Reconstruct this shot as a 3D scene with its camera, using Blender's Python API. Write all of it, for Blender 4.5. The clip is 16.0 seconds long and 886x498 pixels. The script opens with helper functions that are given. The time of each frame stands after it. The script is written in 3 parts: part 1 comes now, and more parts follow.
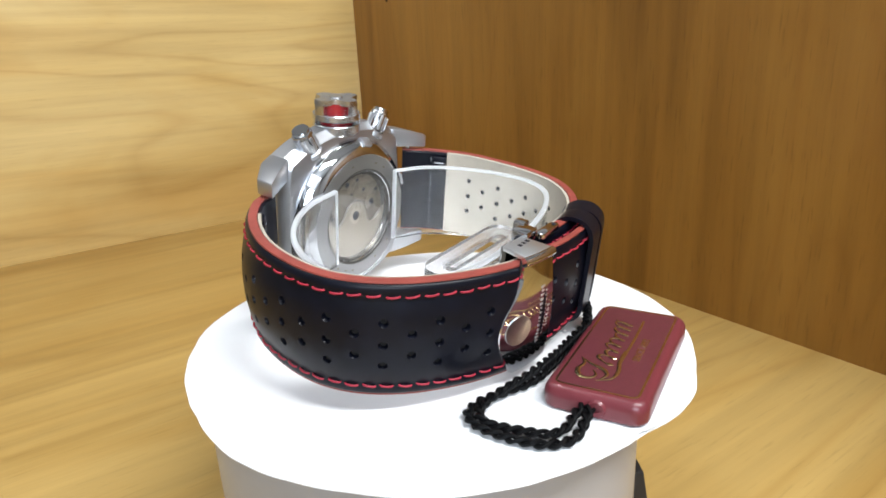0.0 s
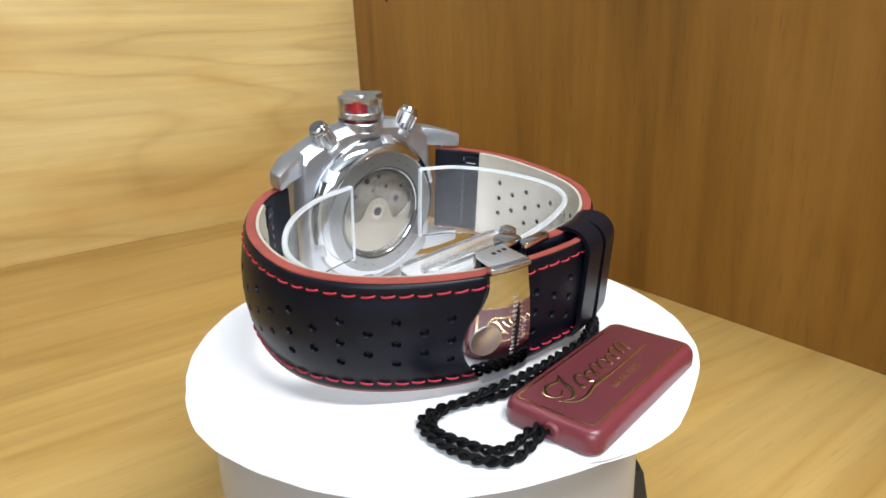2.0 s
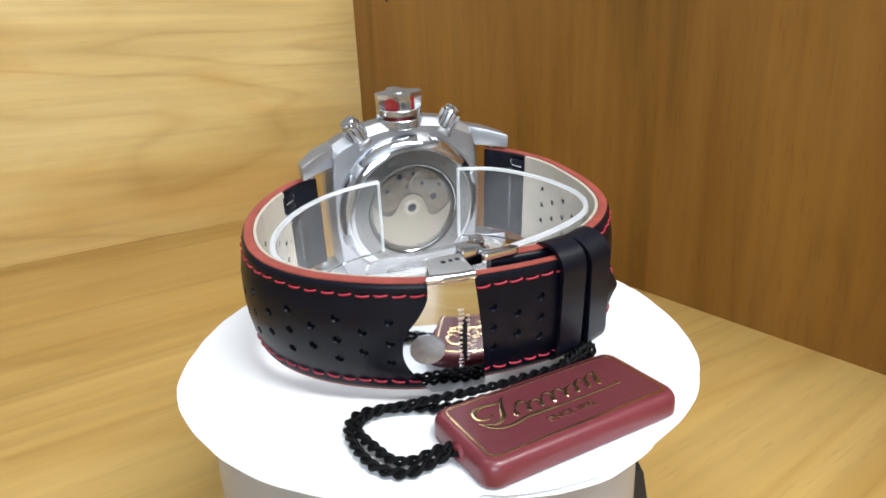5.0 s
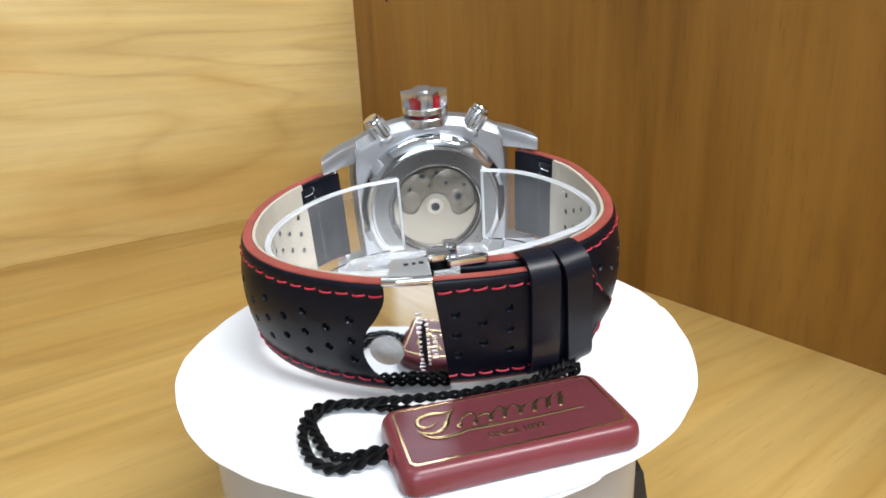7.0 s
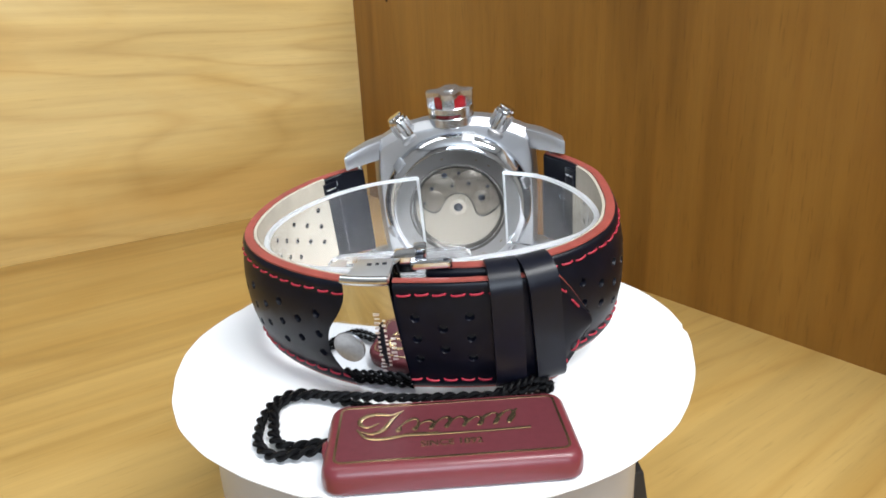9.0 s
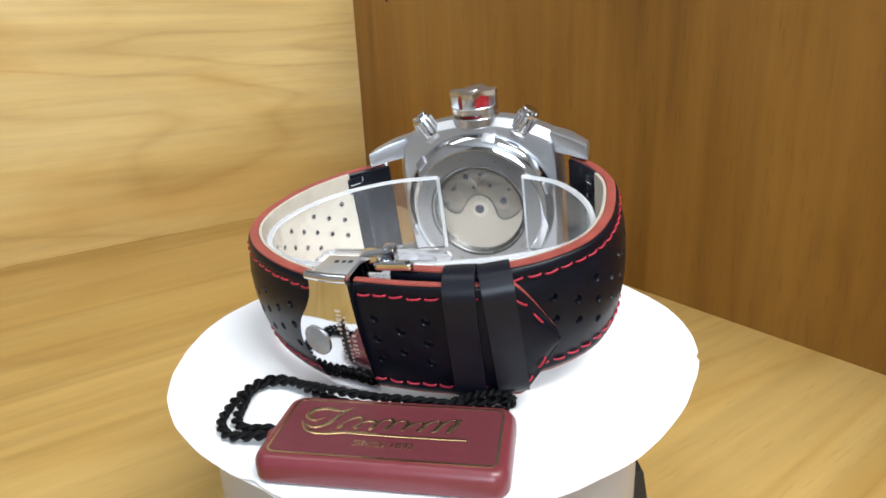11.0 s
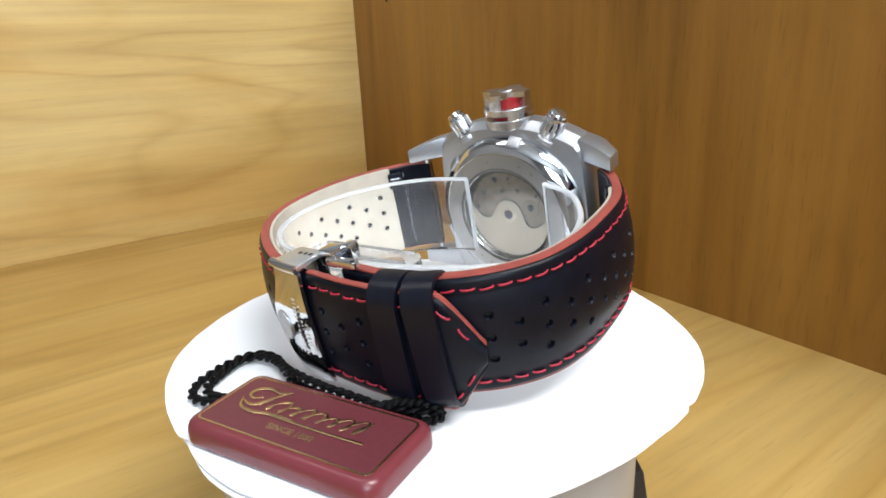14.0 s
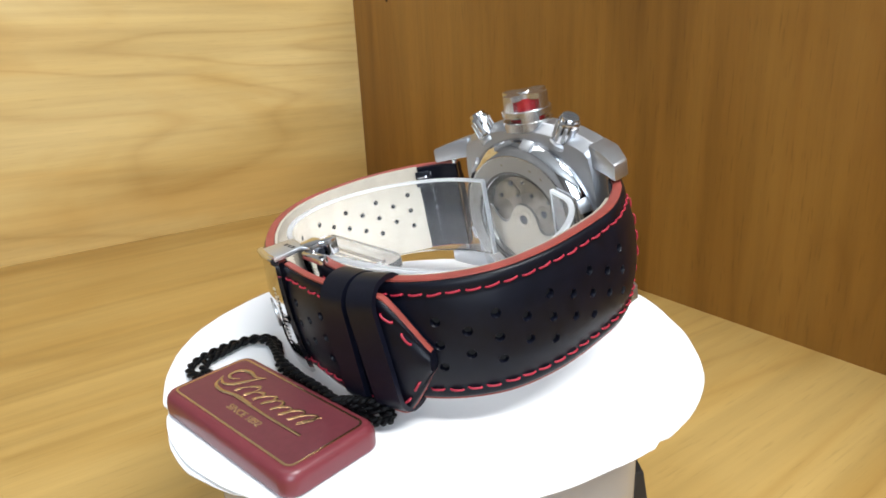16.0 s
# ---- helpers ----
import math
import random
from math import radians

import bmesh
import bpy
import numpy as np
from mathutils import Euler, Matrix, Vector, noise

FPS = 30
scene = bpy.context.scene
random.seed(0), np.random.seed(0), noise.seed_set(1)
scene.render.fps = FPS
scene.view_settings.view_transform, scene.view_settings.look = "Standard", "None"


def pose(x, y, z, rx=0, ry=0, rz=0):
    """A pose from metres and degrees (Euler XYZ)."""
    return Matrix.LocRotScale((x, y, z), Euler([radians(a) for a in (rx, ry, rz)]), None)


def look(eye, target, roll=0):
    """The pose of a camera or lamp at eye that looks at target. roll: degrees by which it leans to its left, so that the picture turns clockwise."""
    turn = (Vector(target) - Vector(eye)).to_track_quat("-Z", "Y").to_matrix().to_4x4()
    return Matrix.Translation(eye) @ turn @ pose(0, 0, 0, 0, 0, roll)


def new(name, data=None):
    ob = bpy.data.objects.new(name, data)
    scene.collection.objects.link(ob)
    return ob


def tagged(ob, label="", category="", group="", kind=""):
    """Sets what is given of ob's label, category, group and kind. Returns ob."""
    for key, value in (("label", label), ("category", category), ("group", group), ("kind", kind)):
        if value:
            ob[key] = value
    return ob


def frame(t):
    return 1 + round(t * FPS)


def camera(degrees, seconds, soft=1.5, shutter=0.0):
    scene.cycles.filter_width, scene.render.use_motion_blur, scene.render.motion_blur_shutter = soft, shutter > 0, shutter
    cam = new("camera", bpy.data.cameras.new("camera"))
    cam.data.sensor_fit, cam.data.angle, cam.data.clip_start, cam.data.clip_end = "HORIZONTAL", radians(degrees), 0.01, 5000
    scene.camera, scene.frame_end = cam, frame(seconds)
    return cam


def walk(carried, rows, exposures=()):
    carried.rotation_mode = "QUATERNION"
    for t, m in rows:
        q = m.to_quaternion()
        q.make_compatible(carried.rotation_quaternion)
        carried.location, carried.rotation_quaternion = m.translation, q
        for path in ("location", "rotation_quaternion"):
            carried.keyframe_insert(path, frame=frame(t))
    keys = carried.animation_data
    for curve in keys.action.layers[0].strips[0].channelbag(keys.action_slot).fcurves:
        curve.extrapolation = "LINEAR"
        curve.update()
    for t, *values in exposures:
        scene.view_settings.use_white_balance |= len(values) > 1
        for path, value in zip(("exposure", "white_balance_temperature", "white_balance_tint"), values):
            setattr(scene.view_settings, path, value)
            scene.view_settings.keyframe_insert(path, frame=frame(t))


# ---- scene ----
MM = 0.001
TURN = -6.45  # degrees the turntable goes round in a second

# ---- camera ----
cam = camera(69.17, 16.0, soft=1.7)
EYE = pose(0.0, -0.145, 0.0685, 71.477, 2.530, -3.133)
walk(cam, [(0.0, EYE), (16.0, EYE)], exposures=[(0.0, 0.14), (16.0, 0.14)])

# ---- light ----
world = bpy.data.worlds.new("daylight")
scene.world = world
world.use_nodes = True
wn = world.node_tree.nodes
sky = wn.new("ShaderNodeTexSky")
sky.sky_type = "NISHITA"
sky.sun_disc = False
sky.sun_elevation, sky.sun_rotation = radians(38), radians(120)
world.node_tree.links.new(sky.outputs["Color"], wn["Background"].inputs["Color"])
wn["Background"].inputs["Strength"].default_value = 0.12


def area_lamp(name, m, sx, sy, watts, colour):
    data = bpy.data.lights.new(name, "AREA")
    data.shape, data.size, data.size_y = "RECTANGLE", sx, sy
    data.energy, data.color = watts, colour
    ob = new(name, data)
    ob.matrix_world = m
    return ob


CEILING_Z = 1.62
area_lamp("ceiling_lamp", look((0.75, -0.75, CEILING_Z - 0.09), (0.75, -0.75, 0), 0), 1.2, 0.3, 48, (0.97, 0.99, 0.985))
area_lamp("ceiling_lamp", look((-0.72, 0.12, CEILING_Z - 0.09), (-0.72, 0.12, 0), 0), 1.2, 0.3, 6, (0.97, 0.99, 0.985))
area_lamp("window_daylight", look((0.0, -2.17, 0.95), (0.0, 0.0, 0.95), 0), 1.15, 0.9, 38, (0.78, 0.89, 1.0))


# ---- materials ----
def nodes_of(name):
    m = bpy.data.materials.new(name)
    m.use_nodes = True
    t = m.node_tree
    return m, t, t.nodes["Principled BSDF"]


def link(t, a, b):
    t.links.new(a, b)


def coords(t, scale, kind="Object", shift=(0, 0, 0)):
    tc = t.nodes.new("ShaderNodeTexCoord")
    mp = t.nodes.new("ShaderNodeMapping")
    mp.inputs["Scale"].default_value = scale
    mp.inputs["Location"].default_value = shift
    link(t, tc.outputs[kind], mp.inputs["Vector"])
    return mp.outputs["Vector"]


def noise_tex(t, vec, scale, detail=4.0, rough=0.55, dist=0.0):
    n = t.nodes.new("ShaderNodeTexNoise")
    n.inputs["Scale"].default_value = scale
    n.inputs["Detail"].default_value = detail
    n.inputs["Roughness"].default_value = rough
    n.inputs["Distortion"].default_value = dist
    link(t, vec, n.inputs["Vector"])
    return n.outputs["Fac"]


def ramp(t, fac, stops):
    r = t.nodes.new("ShaderNodeValToRGB")
    els = r.color_ramp.elements
    while len(els) < len(stops):
        els.new(0.5)
    for e, (p, c) in zip(els, stops):
        e.position, e.color = p, (*c, 1)
    link(t, fac, r.inputs["Fac"])
    return r.outputs["Color"]


def mix(t, a, b, fac, mode="MIX"):
    n = t.nodes.new("ShaderNodeMix")
    n.data_type, n.blend_type = "RGBA", mode
    if isinstance(fac, (int, float)):
        n.inputs[0].default_value = fac
    else:
        link(t, fac, n.inputs[0])
    for sock, v in ((n.inputs[6], a), (n.inputs[7], b)):
        if isinstance(v, tuple):
            sock.default_value = (*v, 1)
        else:
            link(t, v, sock)
    return n.outputs[2]


def bump(t, p, height, strength, distance):
    b = t.nodes.new("ShaderNodeBump")
    b.inputs["Strength"].default_value = strength
    b.inputs["Distance"].default_value = distance
    link(t, height, b.inputs["Height"])
    link(t, b.outputs["Normal"], p.inputs["Normal"])


def wood(name, pale, mid, dark, along=0, grain=1.0, rough=0.45, streak=0.5, swirl=0.35, pores=0.35, lines=0.0, blotch=0.0, shift=(0, 0, 0)):
    """Board veneer whose grain runs along one axis of its own space."""
    m, t, p = nodes_of(name)
    s = [26.0 * grain, 26.0 * grain, 26.0 * grain]
    s[along] = 2.6 * grain
    v = coords(t, s, "Object", shift)
    broad = noise_tex(t, v, 1.0, 3.0, 0.5, swirl)
    col = ramp(t, broad, [(0.30, dark), (0.44, mid), (0.62, pale)])
    if lines:
        # growth lines: level curves of a long, slow pattern
        s4 = [15.0 * grain, 15.0 * grain, 15.0 * grain]
        s4[along] = 1.7 * grain
        ring = noise_tex(t, coords(t, s4), 1.0, 2.0, 0.45, 0.5)
        w = t.nodes.new("ShaderNodeMath")
        w.operation = "PINGPONG"
        w.inputs[1].default_value = 0.055
        link(t, ring, w.inputs[0])
        mr = t.nodes.new("ShaderNodeMapRange")
        mr.inputs["From Max"].default_value = 0.055
        link(t, w.outputs[0], mr.inputs["Value"])
        band = ramp(t, mr.outputs["Result"], [(0.0, (0.70, 0.62, 0.50)), (0.22, (0.92, 0.90, 0.85)), (0.6, (1, 1, 1))])
        col = mix(t, col, band, lines, "MULTIPLY")
    if blotch:
        # warm patches under the finish
        s5 = [11.0, 11.0, 11.0]
        s5[along] = 4.5
        patch = noise_tex(t, coords(t, s5, "Object", shift), 1.0, 4.0, 0.6, 0.8)
        col = mix(t, col, ramp(t, patch, [(0.36, (0.89, 0.83, 0.71)), (0.52, (1, 1, 1))]), blotch, "MULTIPLY")
    s2 = [105.0, 105.0, 105.0]
    s2[along] = 4.5
    v2 = coords(t, s2)
    fine = noise_tex(t, v2, 1.0, 5.0, 0.6, 0.1)
    f2 = ramp(t, fine, [(0.34, (0.55, 0.55, 0.55)), (0.6, (1, 1, 1))])
    col = mix(t, col, f2, streak, "MULTIPLY")
    s3 = [900.0, 900.0, 900.0]
    s3[along] = 60.0
    v3 = coords(t, s3)
    pore = noise_tex(t, v3, 1.0, 3.0, 0.5)
    f3 = ramp(t, pore, [(0.30, (0.5, 0.5, 0.5)), (0.42, (1, 1, 1))])
    col = mix(t, col, f3, pores, "MULTIPLY")
    link(t, col, p.inputs["Base Color"])
    p.inputs["Roughness"].default_value = rough
    p.inputs["Specular IOR Level"].default_value = 0.35
    bump(t, p, pore, 0.12, 0.0004)
    return m


def plain(name, colour, rough=0.5, metal=0.0, vary=0.08, scale=60.0, relief=0.0, distance=0.0002, spec=0.5, coat=0.0):
    m, t, p = nodes_of(name)
    v = coords(t, (1, 1, 1))
    n = noise_tex(t, v, scale, 5.0)
    lo = tuple(c * (1 - vary) for c in colour)
    hi = tuple(min(1.0, c * (1 + vary)) for c in colour)
    link(t, ramp(t, n, [(0.3, lo), (0.7, hi)]), p.inputs["Base Color"])
    p.inputs["Roughness"].default_value, p.inputs["Metallic"].default_value = rough, metal
    p.inputs["Specular IOR Level"].default_value = spec
    p.inputs["Coat Weight"].default_value = coat
    if relief:
        fine = noise_tex(t, v, scale * 12, 4.0, 0.6)
        bump(t, p, fine, relief, distance)
    return m


def brushed(name, colour, rough, axis, stretch=30.0):
    m, t, p = nodes_of(name)
    s = [9000.0, 9000.0, 9000.0]
    s[axis] /= stretch
    v = coords(t, s)
    n = noise_tex(t, v, 1.0, 3.0)
    p.inputs["Base Color"].default_value = (*colour, 1)
    p.inputs["Metallic"].default_value = 1.0
    mr = t.nodes.new("ShaderNodeMapRange")
    mr.inputs["To Min"].default_value, mr.inputs["To Max"].default_value = rough - 0.015, rough + 0.02
    link(t, n, mr.inputs["Value"])
    link(t, mr.outputs["Result"], p.inputs["Roughness"])
    return m


M_LEFT = wood("pale_oak_veneer", (0.575, 0.418, 0.180), (0.545, 0.382, 0.150), (0.488, 0.32, 0.113), 0, 0.8, 0.5, 0.36, 0.9, 0.15, 0.45, 0.8, (5.3, 2.7, 9.1))
M_BASE = wood("oak_base_veneer", (0.465, 0.308, 0.104), (0.425, 0.268, 0.082), (0.35, 0.205, 0.054), 0, 0.8, 0.34, 0.36, 0.9, 0.25, 0.45, 0.8)
M_RIGHT = wood("brown_oak_veneer", (0.300, 0.146, 0.028), (0.260, 0.120, 0.021), (0.187, 0.082, 0.0135), 2, 0.9, 0.40, 0.40, 0.5, 0.40, 0.3, 0.7)
M_PAPER = plain("white_paper", (0.79, 0.80, 0.825), 0.75, 0, 0.012, 40, 0.08, 0.0001)
M_PLASTIC_W = plain("satin_silver_plastic", (0.40, 0.405, 0.43), 0.26, 0.35, 0.03, 30)
M_BLACK_P = plain("black_plastic", (0.012, 0.012, 0.013), 0.4)
M_LEATHER = plain("black_calf_leather", (0.0028, 0.0033, 0.0075), 0.37, 0, 0.3, 300, 0.15, 0.00008, 0.19)
M_LEATHER2 = plain("black_keeper_leather", (0.0035, 0.0042, 0.0095), 0.34, 0, 0.25, 300, 0.10, 0.00008, 0.27)
M_RIM = plain("red_edge_paint", (0.27, 0.055, 0.042), 0.45, 0, 0.15, 250, 0.2, 0.0001)
M_LINING = plain("cream_nubuck_lining", (0.415, 0.368, 0.30), 0.85, 0, 0.08, 200, 0.3, 0.0001)
M_THREAD = plain("red_thread", (0.34, 0.013, 0.034), 0.6, 0, 0.2, 800)
M_PALE = plain("grey_thread", (0.25, 0.26, 0.29), 0.7, 0, 0.2, 800)
# near-black that puts the shade inside holes into the colour
M_HOLE_SHADE = plain("hole_shade_dark", (0.003, 0.003, 0.004), 0.8)

M_STEEL = brushed("brushed_steel", (0.50, 0.51, 0.535), 0.42, 0)
M_CROWN = brushed("fine_brushed_crown_steel", (0.56, 0.57, 0.59), 0.26, 0)
M_POLISH = plain("polished_steel", (0.64, 0.65, 0.675), 0.06, 1.0, 0.02, 50)
M_FLANGE = brushed("satin_steel", (0.32, 0.315, 0.315), 0.28, 2)
M_FOLD = brushed("satin_clasp_steel", (0.84, 0.85, 0.87), 0.40, 2)
M_RED = plain("red_enamel", (0.27, 0.008, 0.014), 0.25, 0.0, 0.1, 400, 0, 0, 0.5, 0.4)
M_MOVE = plain("champagne_movement_plate", (0.50, 0.455, 0.385), 0.34, 0.75, 0.10, 700)
M_MOVE_D = plain("dark_movement_ring", (0.10, 0.095, 0.09), 0.4, 0.6, 0.2, 500)
M_BRIDGE = plain("grey_movement_bridge", (0.23, 0.20, 0.165), 0.36, 0.8, 0.25, 600)
M_SCREW = plain("blued_screw", (0.03, 0.035, 0.05), 0.3, 0.6)
M_TAG = plain("maroon_plastic", (0.145, 0.026, 0.034), 0.33, 0, 0.08, 120, 0.05, 0.00008, 0.5)
M_TAGTOP = plain("maroon_satin_inlay", (0.112, 0.025, 0.032), 0.36, 0, 0.10, 900, 0.12, 0.00006, 0.5)
M_GOLD = plain("gold_foil", (0.80, 0.58, 0.32), 0.27, 1.0, 0.08, 500)
M_CORD = plain("black_silk_cord", (0.0014, 0.0014, 0.002), 0.5, 0, 0.3, 900, 0.4, 0.0001, 0.13)
M_WALL = plain("painted_wall", (0.30, 0.29, 0.28), 0.9, 0, 0.03, 5)
M_WALL_N = plain("grey_painted_back_wall", (0.34, 0.33, 0.32), 0.9, 0, 0.02, 5)
M_CEIL = plain("ceiling_paint", (0.80, 0.80, 0.79), 0.9, 0, 0.02, 5)
M_CARPET = plain("grey_carpet", (0.16, 0.16, 0.17), 0.95, 0, 0.2, 90, 0.4, 0.002)
M_TABLE = plain("dark_table_top", (0.10, 0.08, 0.06), 0.5, 0, 0.15, 12)
M_LAMP = plain("lamp_housing", (0.8, 0.8, 0.8), 0.5)


def stripes_material():
    """Rotor metal with fine straight stripes."""
    m, t, p = nodes_of("striped_rotor_metal")
    v = coords(t, (1, 1, 1))
    w = t.nodes.new("ShaderNodeTexWave")
    w.bands_direction = "X"
    w.inputs["Scale"].default_value = 190.0
    w.inputs["Distortion"].default_value = 0.2
    link(t, v, w.inputs["Vector"])
    link(t, ramp(t, w.outputs["Fac"], [(0.2, (0.385, 0.345, 0.285)), (0.8, (0.41, 0.37, 0.305))]), p.inputs["Base Color"])
    p.inputs["Metallic"].default_value, p.inputs["Roughness"].default_value = 0.8, 0.34
    bump(t, p, w.outputs["Fac"], 0.03, 0.00004)
    return m


def clear(name, ior, rough, tint, through_share=1.0):
    m, t, p = nodes_of(name)
    p.inputs["Base Color"].default_value = (*tint, 1)
    p.inputs["Transmission Weight"].default_value = through_share
    p.inputs["IOR"].default_value, p.inputs["Roughness"].default_value = ior, rough
    return m


M_EMBLEM = plain("satin_emblem_steel", (0.40, 0.40, 0.41), 0.34, 1.0, 0.1, 900)
M_ROTOR = stripes_material()
M_GLASS = clear("watch_glass", 1.5, 0.0, (1, 1, 1))
M_MILKY = clear("milky_plastic", 1.35, 0.16, (0.95, 0.96, 0.98), 0.97)
M_CUFF = clear("clear_plastic", 1.32, 0.03, (0.97, 0.98, 0.99), 0.98)
M_FROST = plain("frosted_plastic", (0.88, 0.89, 0.91), 0.35, 0, 0.03, 300)
M_FROST.node_tree.nodes["Principled BSDF"].inputs["Transmission Weight"].default_value = 0.82
M_FROST.node_tree.nodes["Principled BSDF"].inputs["IOR"].default_value = 1.3


# ---- mesh helpers (plans in millimetres) ----
def part(name, bm, material, parent=None, label="", smooth=True, at=None):
    bmesh.ops.recalc_face_normals(bm, faces=bm.faces[:])
    bmesh.ops.scale(bm, vec=(MM, MM, MM), verts=bm.verts[:])
    me = bpy.data.meshes.new(name)
    bm.to_mesh(me)
    bm.free()
    me.materials.append(material)
    ob = new(name, me)
    if smooth:
        for f in me.polygons:
            f.use_smooth = True
        me.set_sharp_from_angle(angle=radians(35))
    if parent:
        ob.parent = parent
    if at is not None:
        ob.matrix_basis = at
    if label:
        ob["label"] = label
    return ob


def share(name, me, parent, at, label=""):
    ob = new(name, me)
    ob.parent = parent
    ob.matrix_basis = at
    if label:
        ob["label"] = label
    return ob


def mm_pose(x, y, z, rx=0, ry=0, rz=0):
    return pose(x * MM, y * MM, z * MM, rx, ry, rz)


def box(bm, x0, x1, y0, y1, z0, z1, bevel=0.0):
    r = bmesh.ops.create_cube(bm, size=1.0)
    vs = r["verts"]
    for v in vs:
        v.co = Vector(((x0 + x1) / 2 + v.co.x * (x1 - x0), (y0 + y1) / 2 + v.co.y * (y1 - y0), (z0 + z1) / 2 + v.co.z * (z1 - z0)))
    if bevel:
        es = {e for v in vs for e in v.link_edges}
        bmesh.ops.bevel(bm, geom=list(es), offset=bevel, segments=2, affect="EDGES", profile=0.5)
    return bm


def hexa(bm, a, b, bevel=0.0):
    """A solid between two four-cornered ends."""
    va = [bm.verts.new(p) for p in a]
    vb = [bm.verts.new(p) for p in b]
    fs = [bm.faces.new(va), bm.faces.new(vb[::-1])]
    for i in range(4):
        j = (i + 1) % 4
        fs.append(bm.faces.new((va[i], vb[i], vb[j], va[j])))
    bmesh.ops.recalc_face_normals(bm, faces=fs)
    if bevel:
        es = {e for f in fs for e in f.edges}
        bmesh.ops.bevel(bm, geom=list(es), offset=bevel, segments=2, affect="EDGES", profile=0.5)
    return bm


def prism(bm, outline, z0, z1, bevel=0.0, segments=2):
    lo = [bm.verts.new((x, y, z0)) for x, y in outline]
    hi = [bm.verts.new((x, y, z1)) for x, y in outline]
    n = len(outline)
    bm.faces.new(lo[::-1])
    top = bm.faces.new(hi)
    for i in range(n):
        j = (i + 1) % n
        bm.faces.new((lo[i], lo[j], hi[j], hi[i]))
    if bevel:
        bmesh.ops.bevel(bm, geom=list(top.edges), offset=bevel, segments=segments, affect="EDGES", profile=0.5)
    return bm


def revolve(bm, profile, steps=96, a0=0.0, a1=360.0, closed=True):
    """Turn a closed (r, z) profile about z."""
    full = a1 - a0 >= 359.99
    rings = []
    count = steps if full else steps + 1
    for i in range(count):
        a = radians(a0 + (a1 - a0) * i / steps)
        rings.append([bm.verts.new((r * math.cos(a), r * math.sin(a), z)) for r, z in profile])
    n = len(profile)
    for i in range(steps):
        p, q = rings[i], rings[(i + 1) % count]
        for k in range(n if closed else n - 1):
            l = (k + 1) % n
            bm.faces.new((p[k], q[k], q[l], p[l]))
    if not full and closed:
        bm.faces.new(rings[0])
        bm.faces.new(rings[-1][::-1])
    bmesh.ops.remove_doubles(bm, verts=bm.verts[:], dist=1e-5)
    return bm


def spline(pts, step, closed=False):
    """Even points on a smooth curve through pts (any dimension)."""
    pts = [np.array(p, float) for p in pts]
    n = len(pts)
    out = []
    for i in range(n if closed else n - 1):
        if closed:
            p0, p1, p2, p3 = pts[i - 1], pts[i], pts[(i + 1) % n], pts[(i + 2) % n]
        else:
            p1, p2 = pts[i], pts[i + 1]
            p0 = pts[i - 1] if i else 2 * p1 - p2
            p3 = pts[i + 2] if i + 2 < n else 2 * p2 - p1
        for k in range(24):
            s = k / 24
            out.append(0.5 * (2 * p1 + (p2 - p0) * s + (2 * p0 - 5 * p1 + 4 * p2 - p3) * s * s + (3 * p1 - p0 - 3 * p2 + p3) * s ** 3))
    out.append(pts[0] if closed else pts[-1])
    out = np.array(out)
    d = np.concatenate([[0], np.cumsum(np.linalg.norm(np.diff(out, axis=0), axis=1))])
    m = max(2, int(round(d[-1] / step)))
    s = np.linspace(0, d[-1], m + 1)
    res = np.stack([np.interp(s, d, out[:, k]) for k in range(out.shape[1])], 1)
    return res[:-1] if closed else res


def outward(path):
    """Unit normals of a plan curve, away from its hollow side; curves run anticlockwise seen from above."""
    t = np.gradient(path, axis=0)
    t /= np.linalg.norm(t, axis=1)[:, None]
    return np.stack([t[:, 1], -t[:, 0]], 1)


def sweep(bm, path, profile, half=None, mid=None):
    """Carry a closed profile of (n, f) along a plan curve: n millimetres outward, f times the half width up."""
    nrm = outward(path)
    rings = []
    for i, (p, n) in enumerate(zip(path, nrm)):
        h = half(i / (len(path) - 1)) if half else 1.0
        c = mid(i / (len(path) - 1)) if mid else 0.0
        rings.append([bm.verts.new((p[0] + n[0] * a, p[1] + n[1] * a, c + f * h)) for a, f in profile])
    k = len(profile)
    for a, b in zip(rings, rings[1:]):
        for i in range(k):
            j = (i + 1) % k
            bm.faces.new((a[i], b[i], b[j], a[j]))
    bm.faces.new(rings[0][::-1])
    bm.faces.new(rings[-1])
    return bm


def tube(bm, path, radius, sides=8, cap=True):
    path = np.asarray(path, float)
    rings = []
    up = Vector((0, 0, 1))
    for i, p in enumerate(path):
        a, b = path[max(i - 1, 0)], path[min(i + 1, len(path) - 1)]
        t = Vector(b - a).normalized()
        x = t.cross(up)
        if x.length < 1e-4:
            x = t.cross(Vector((1, 0, 0)))
        x.normalize()
        y = x.cross(t)
        r = radius(i / (len(path) - 1)) if callable(radius) else radius
        rings.append([bm.verts.new(Vector(p) + (x * math.cos(k * math.tau / sides) + y * math.sin(k * math.tau / sides)) * r) for k in range(sides)])
    for a, b in zip(rings, rings[1:]):
        for i in range(sides):
            j = (i + 1) % sides
            bm.faces.new((a[i], a[j], b[j], b[i]))
    if cap:
        bm.faces.new(rings[0][::-1])
        bm.faces.new(rings[-1])
    return bm


